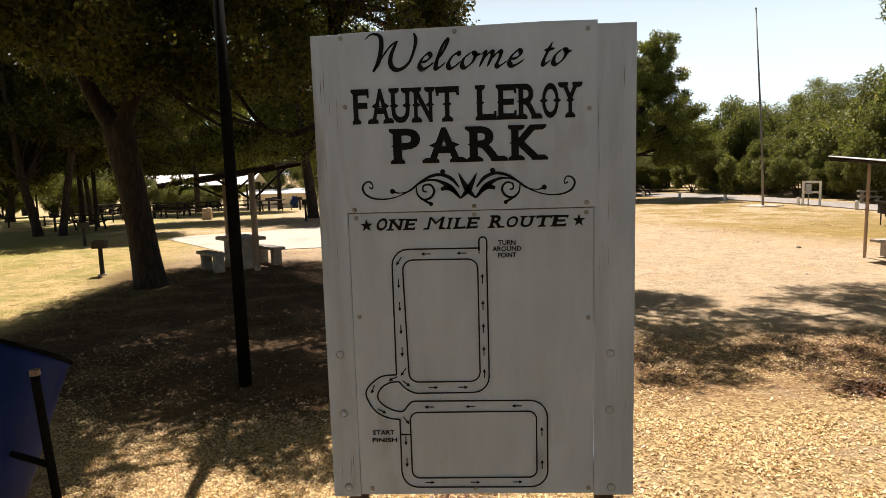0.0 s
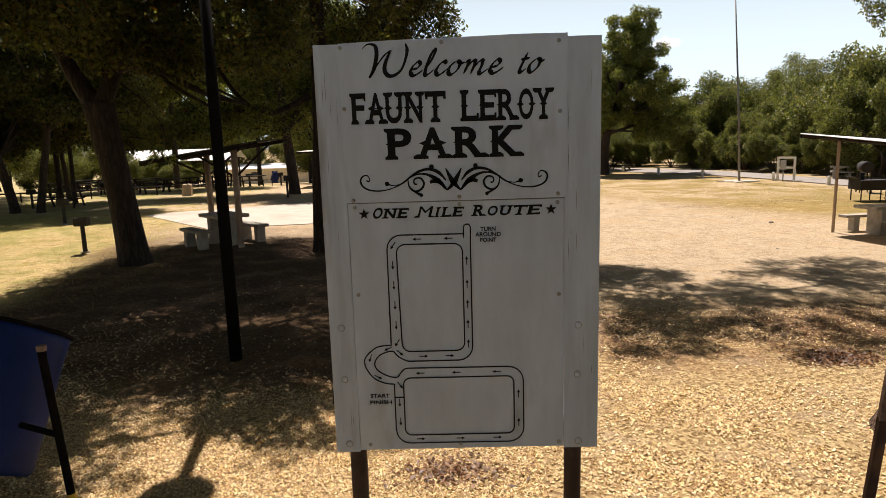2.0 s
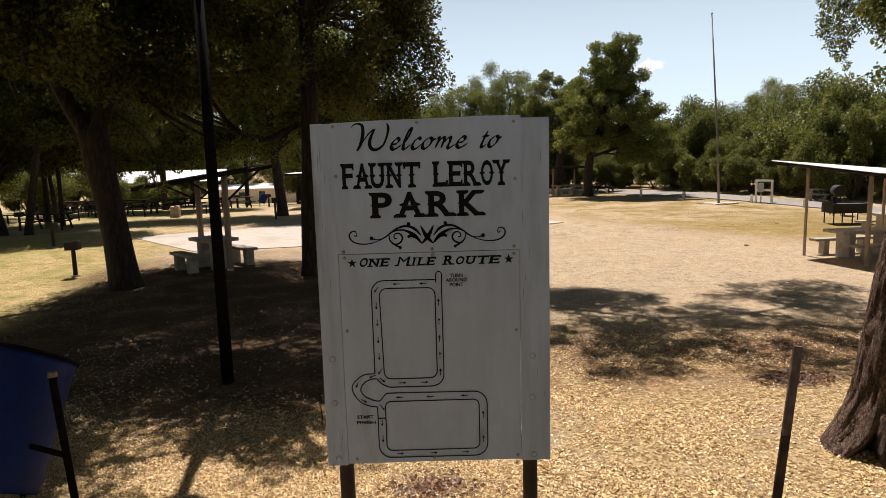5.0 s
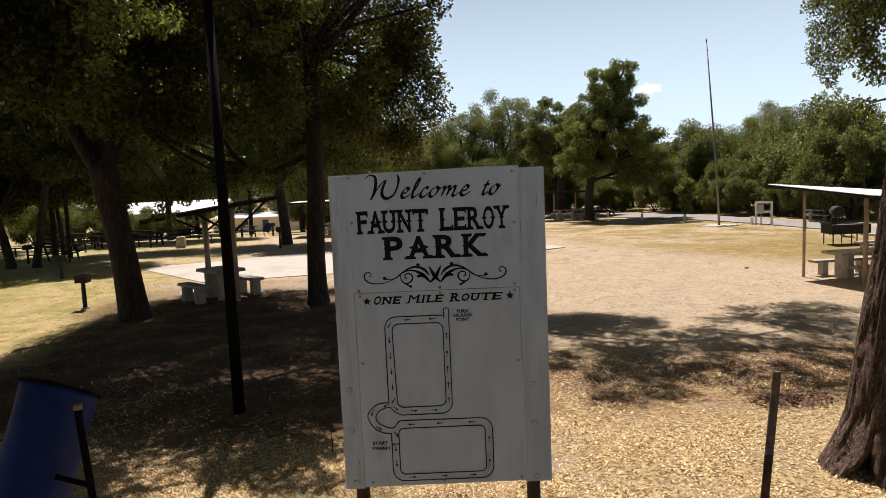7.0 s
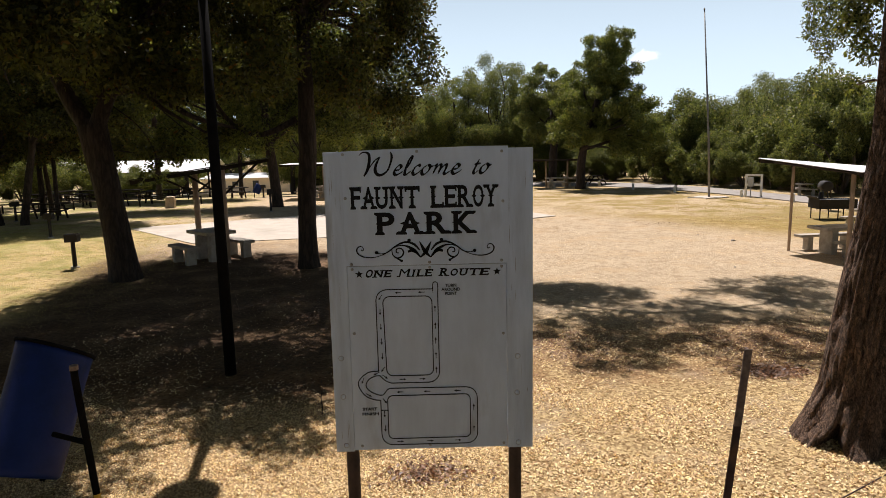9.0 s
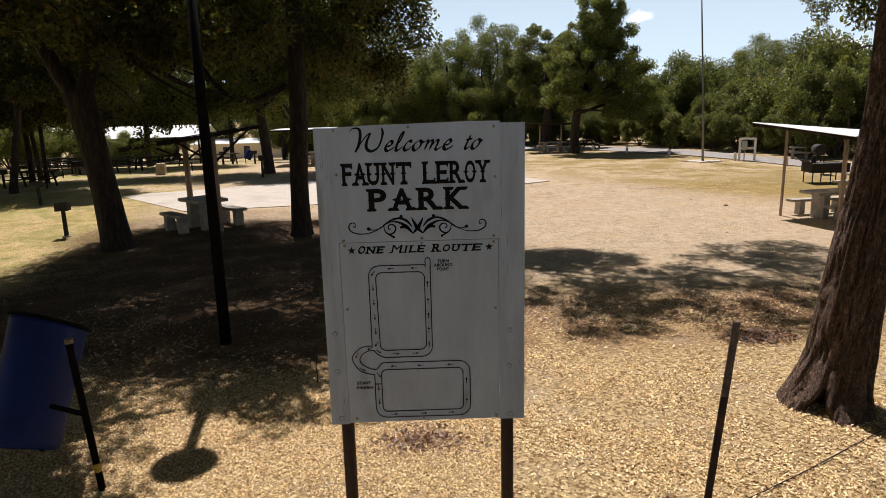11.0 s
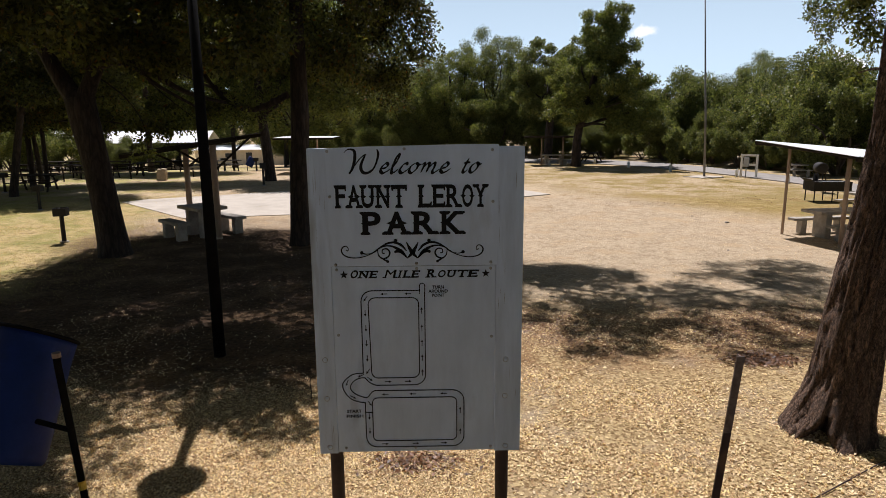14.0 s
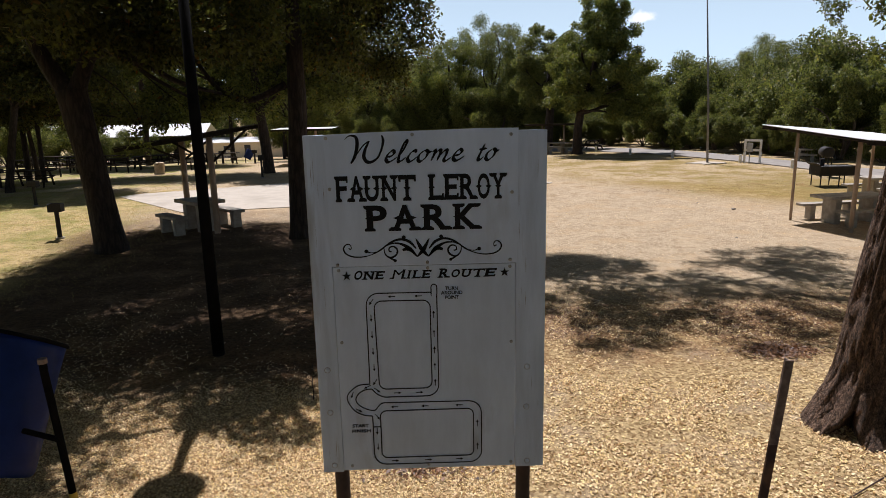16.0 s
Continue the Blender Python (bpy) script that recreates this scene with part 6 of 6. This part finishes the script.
for i, (x, y, s) in enumerate(rows):
    z = ground_z(x, y) - 0.05
    tall = s * (0.5 if y < 0 else 0.9 if y < 15 else 0.9 if x < -4 else 0.86 if x < 9 else 0.68)
    s *= 0.86
    m = pose(x, y, z, 0, 0, float(rng.uniform(0, 360))) @ Matrix.Diagonal((s * float(rng.uniform(0.9, 1.15)), s * float(rng.uniform(0.9, 1.15)), tall * float(rng.uniform(0.92, 1.08)), 1))
    if i < 3:
        kinds[i].matrix_basis = m
    elif y < 15:
        copy_thing(broad, m)
    elif x < 1:
        copy_thing(shady, m)
    else:
        copy_thing(kinds[i % 3], m)
shady.matrix_basis = pose(-3, 70, 0) @ Matrix.Diagonal((1.1, 1.1, 0.95, 1))
broad.matrix_basis = pose(27, -3, 0) @ Matrix.Diagonal((1.5, 1.5, 1.9, 1))


def bush(seed, leaf):
    r = np.random.default_rng(seed)
    t = thing("bush", "dense green scrub at the wood's edge", "bush", (0, 0, 0), group="scrub at the wood's edge")
    clumps = crown_clumps(r, (0, 0, 1.25), (1.7, 1.4, 1.1), 34, 0.22, 0.5, 0.2)
    for i, (pts, r0, r1) in enumerate(limbs_to(r, (0, 0, -0.05), clumps, 7, 0.05, 0.012)):
        part("stem", trunk_mesh(bmesh.new(), pts, [r0, (r0 + r1) / 2, r1], 6, 0, 0.2, i), M_BARK_FAR, t)
    c = np.array(clumps)
    v, f = leaves(r, c[:, :3], c[:, 3], 56000, 0.066, 0.9, single=True)
    crown = new("foliage", mesh_of("foliage", v, f, leaf))
    crown.parent = t
    return t


shrubs = [bush(61, M_LEAF_BUSH), bush(62, M_LEAF_FAR), bush(63, M_LEAF_BUSH)]
line = [(-5, 60.5), (-2.4, 58.8), (0.2, 58.2), (2.8, 57.2), (5.4, 56.2), (8.0, 55.3), (10.5, 54.0), (13.0, 53.0), (15.4, 52.0), (17.6, 50.4), (18.6, 48.0), (19.5, 45.6), (20.2, 43.2), (20.8, 40.6), (21.4, 38.0), (22.0, 35.6), (22.4, 33.0), (22.9, 30.4), (23.6, 28.0), (25.8, 25.4), (26.4, 22.8), (27.0, 20.0)]
place = [(-29.5 - 2.6 * k, 47 + 2.2 * math.sin(k * 1.9), 1.2 + 0.3 * math.cos(k)) for k in range(9)] + [(-19 + 2.4 * k, 70 + math.sin(k), 1.3) for k in range(2, 5)] + [(-24.5, 51, 0.75), (-27, 50, 0.85), (-29.5, 49, 0.9), (-22.3, 52, 0.6)]
for k, (x, y) in enumerate(line):
    place += [(x - 0.2, y + 0.2, 0.9 + 0.4 * math.sin(k * 2.1))]
    if k % 2:
        place += [(x + 2.4, y + 2.2, 1.45 + 0.3 * math.cos(k * 1.3))]
for i, (x, y, s) in enumerate(place):
    m = pose(x, y, ground_z(x, y) - 0.05, 0, 0, float(rng.uniform(0, 360))) @ Matrix.Diagonal((s, s, s * float(rng.uniform(0.85, 1.2)), 1))
    if i < 3:
        shrubs[i].matrix_basis = m
    else:
        copy_thing(shrubs[i % 3], m)


def sapling():
    r = np.random.default_rng(71)
    clumps = [(0, 0, 1.0, 0.35), (0.15, 0, 1.5, 0.45), (-0.2, 0, 1.9, 0.4), (0.1, 0.1, 2.3, 0.35), (0.1, 0, 0.7, 0.3)]
    tree("sapling", "young leafy sapling beside the road", (14.85, 37.6, 0), [(0, 0, -0.05), (0.02, 0, 0.8), (0, 0, 2.2)], [0.06, 0.05, 0.02], [], clumps, 2600, 0.14, M_LEAF_BUSH, M_BARK_FAR, 71, 0.2, 8)


sapling()


# ---- loose cover of the ground ----
def scatter(name, label, category, count, x0, x1, y0, y1, size, material, seed, keep, lift=0.004, stand=0.25):
    """Small curled leaves or chips lying on the ground, where keep(x, y) in 0..1 allows."""
    r = np.random.default_rng(seed)
    x, y = r.uniform(x0, x1, count), r.uniform(y0, y1, count)
    ok = r.random(count) < keep(x, y)
    x, y = x[ok], y[ok]
    n = len(x)
    a = r.uniform(0, 2 * np.pi, n)
    tilt = r.normal(size=n) * stand
    s = size * r.uniform(0.5, 1.4, n)
    t = np.stack([np.cos(a) * np.cos(tilt), np.sin(a) * np.cos(tilt), np.sin(tilt)], 1)
    roll = r.normal(size=n) * stand
    side = np.stack([-np.sin(a) * np.cos(roll), np.cos(a) * np.cos(roll), np.sin(roll)], 1)
    base = np.stack([x, y, np.full(n, lift) + np.abs(np.sin(tilt)) * s * 0.5 + np.abs(np.sin(roll)) * s * 0.2], 1)
    wd = r.uniform(0.08, 0.34, n)[:, None]
    bend = np.array((0, 0, 1.0)) * (s * r.uniform(0.0, 0.18, n))[:, None]
    s = s[:, None]
    v = np.stack([base - t * s * 0.5, base + side * s * wd + bend, base + t * s * 0.5, base - side * s * wd + bend], 1).reshape(-1, 3)
    k = np.arange(n)[:, None] * 4
    f = np.concatenate([k + np.array([[0, 1, 2]]), k + np.array([[0, 2, 3]])], 0)
    return tagged(new(name, mesh_of(name, v, f, material)), label, category, kind="stuff")


PATCH_GRID = np.random.default_rng(404).random((64, 64))


def patchy(x, y, s=0.9, seed=0.0):
    """Uneven patches from 0 to 1, about 1 / s metres across."""
    total = np.zeros_like(x)
    for k, share in ((1.0, 0.6), (2.3, 0.4)):
        u, v = (x + 400) * s * k + seed * 7.3, (y + 400) * s * k + seed * 3.1
        i, j = np.floor(u).astype(int), np.floor(v).astype(int)
        f, g = u - i, v - j
        f, g = f * f * (3 - 2 * f), g * g * (3 - 2 * g)
        a, b_ = PATCH_GRID[i % 64, j % 64], PATCH_GRID[(i + 1) % 64, j % 64]
        c, d = PATCH_GRID[i % 64, (j + 1) % 64], PATCH_GRID[(i + 1) % 64, (j + 1) % 64]
        total += share * ((a * (1 - f) + b_ * f) * (1 - g) + (c * (1 - f) + d * f) * g)
    return np.clip((total - 0.2) / 0.6, 0, 1)


def bare_spot(x, y):
    """Where the litter is trodden away between the sign and the elm."""
    worn = np.exp(-((x - 1.75) / 0.75) ** 2 - ((y - 4.75 - 0.25 * np.sin(2.1 * x)) / 0.30) ** 2) + np.exp(-((x - 3.05) / 0.30) ** 2 - ((y - 4.6) / 0.7) ** 2)
    return 1.5 * worn - 0.7 * (patchy(x, y, 3.5, 6.0) - 0.35)


scatter("leaf_litter", "pale curled fallen leaves over sandy soil", "leaf litter", 700000, -5.5, 9.0, 2.8, 11.0, 0.031, M_LITTER, 81,
        lambda x, y: np.clip((9.6 - y) / 4.0, 0.03, 1) * (0.35 + 0.65 * patchy(x, y, 1.6)) * np.clip(3.0 * patchy(x, y, 0.7, 3.4) - 0.75, 0.10, 1) * (1 - 0.85 * np.clip(bare_spot(x, y), 0, 1)) * np.where((x < -1.4) & (y > 6.2 + 0.4 * np.sin(2.3 * x)), 0.12, np.where(x < -3.8, 0.6, 1)) * (1 - 0.5 * np.clip((x - 0.1) / 0.6, 0, 1) * np.clip((y - 6.1) / 0.6, 0, 1) * np.clip((9.2 - y) / 0.8, 0, 1)), stand=0.38)
scatter("leaf_litter", "dense pale litter of small fallen leaves", "leaf litter", 190000, -4.6, 0.6, 2.9, 5.9, 0.023, M_LITTER, 83,
        lambda x, y: np.clip((5.9 - y) / 0.8, 0, 1) * (0.45 + 0.55 * patchy(x, y, 1.4, 2.0)), stand=0.38)
scatter("leaf_litter", "thin scatter of fallen leaves on bare soil", "leaf litter", 30000, -9.0, 10.0, 9.0, 20.0, 0.026, M_LITTER, 82, lambda x, y: (0.15 + 0.5 * patchy(x, y, 0.6, 2)) * np.where((x < 0) & (y < 17), 0.35, 1))


scatter("leaf_litter", "drift of brown fallen leaves on the soil", "leaf litter", 34000, 0.2, 6.5, 6.2, 9.0, 0.032, M_LITTER_BROWN, 84, lambda x, y: np.clip(patchy(x, y, 0.8, 5.0) * 1.5 - 0.2, 0.12, 1) * np.clip((y - 6.4) / 0.9, 0, 1) * np.clip((9.0 - y) / 1.2, 0, 1))


def heap(x0, y0, rx, ry):
    return lambda x, y: np.exp(-((x - x0) / rx) ** 2 - ((y - y0) / ry) ** 2)


for k, (hx, hy, rx, ry, n) in enumerate(((8.6, 21.6, 1.5, 0.5, 1600), (12.2, 22.6, 1.3, 0.6, 1500), (4.16, 6.46, 0.30, 0.17, 12000), (-0.05, 4.2, 0.3, 0.16, 3600))):
    scatter("leaf_heap", "small heap of brown fallen leaves", "leaf heap", n, hx - 2.4 * rx, hx + 2.4 * rx, hy - 2.4 * ry, hy + 2.4 * ry, 0.048, M_LITTER_BROWN, 90 + k, heap(hx, hy, rx, ry), 0.010, 0.28)


def grass(count, x0, x1, y0, y1, size, seed, keep, material, label):
    r = np.random.default_rng(seed)
    x, y = r.uniform(x0, x1, count), r.uniform(y0, y1, count)
    ok = r.random(count) < keep(x, y)
    x, y = x[ok], y[ok]
    n = len(x)
    s = size * r.uniform(0.5, 1.4, n)
    a = r.uniform(0, 2 * np.pi, n)
    lean = r.normal(size=(n, 2)) * 0.45
    z = np.array([ground_z(p, q) for p, q in zip(x, y)]) - 0.004
    w = 0.12 * s
    v = np.stack([np.stack([x - np.cos(a) * w, y - np.sin(a) * w, z], 1), np.stack([x + np.cos(a) * w, y + np.sin(a) * w, z], 1), np.stack([x + lean[:, 0] * s, y + lean[:, 1] * s, z + s], 1)], 1).reshape(-1, 3)
    f = np.arange(3 * n).reshape(-1, 3)
    return tagged(new("grass", mesh_of("grass", v, f, material)), label, "grass", kind="stuff")


grass(170000, -16, -5.5, 9, 26, 0.026, 101, lambda x, y: np.clip((-5.6 - x) / 2.5, 0, 1) * (0.3 + 0.7 * patchy(x, y, 0.5, 4)), M_GRASS, "short dry straw-coloured lawn grass")
grass(130000, -16, 17, 22, 42, 0.032, 102, lambda x, y: np.clip((y - 23) / 5, 0, 1) * np.where(x > -6, np.clip((y + 2.1 * x - 36) / 8, 0.03, 1), 1) * (0.04 + 0.96 * patchy(x, y, 0.55, 1) ** 2), M_GRASS_FAR, "short olive lawn grass")


# a dark cable lying by the elm
cable = tagged(part("cable", tubed(glide([(2.3, 3.15, 0.010), (2.9, 3.46, 0.012), (3.4, 3.74, 0.014), (3.95, 4.05, 0.012), (4.8, 4.5, 0.010)], 5), [0.0055] * 21, 8), M_PIPE), "thin dark cable lying on the ground", "cable")


def dry_weed():
    """A thin dead weed standing in the leaf litter beside the sign."""
    t = thing("dry_weed", "thin dark dead weed stalk standing in leaf litter", "weed", (-1.22, 5.5, 0))
    part("stem", tubed([(0, 0, -0.03), (0.012, 0, 0.10), (0.0, 0.01, 0.20), (0.022, 0.0, 0.30), (0.016, 0.0, 0.40)], [0.006, 0.0055, 0.0045, 0.004, 0.002], 6), M_BARK_DARK, t)
    for pts in ([(0.005, 0, 0.14), (-0.05, 0.01, 0.17), (-0.085, 0.01, 0.12)], [(0.008, 0, 0.24), (0.04, 0.01, 0.27), (0.05, 0.01, 0.32)], [(0.005, 0.01, 0.20), (-0.04, -0.01, 0.24), (-0.07, -0.01, 0.22)]):
        part("twig", tubed(pts, [0.0035, 0.003, 0.0015], 5), M_BARK_DARK, t)


dry_weed()


def stones():
    """Small stones and clods lying about the bare soil."""
    r = random.Random(7)
    spots = [(8.74, 17.2, 0.06), (8.3, 18.6, 0.035), (6.9, 13.2, 0.03)]
    for x, y, s in spots:
        bm = bmesh.new()
        bmesh.ops.create_icosphere(bm, subdivisions=2, radius=s)
        for v in bm.verts:
            v.co *= 1 + 0.35 * noise.noise(v.co * 9 / s * 0.1 + Vector((x, y, 0)))
            v.co.z = v.co.z * 0.55 + s * 0.35
        st = part("stone", bm, M_CRACK)
        st.location = (x, y, -0.005)
        tagged(st, "small dark stone lying on the soil", "stone", "small stones")


stones()
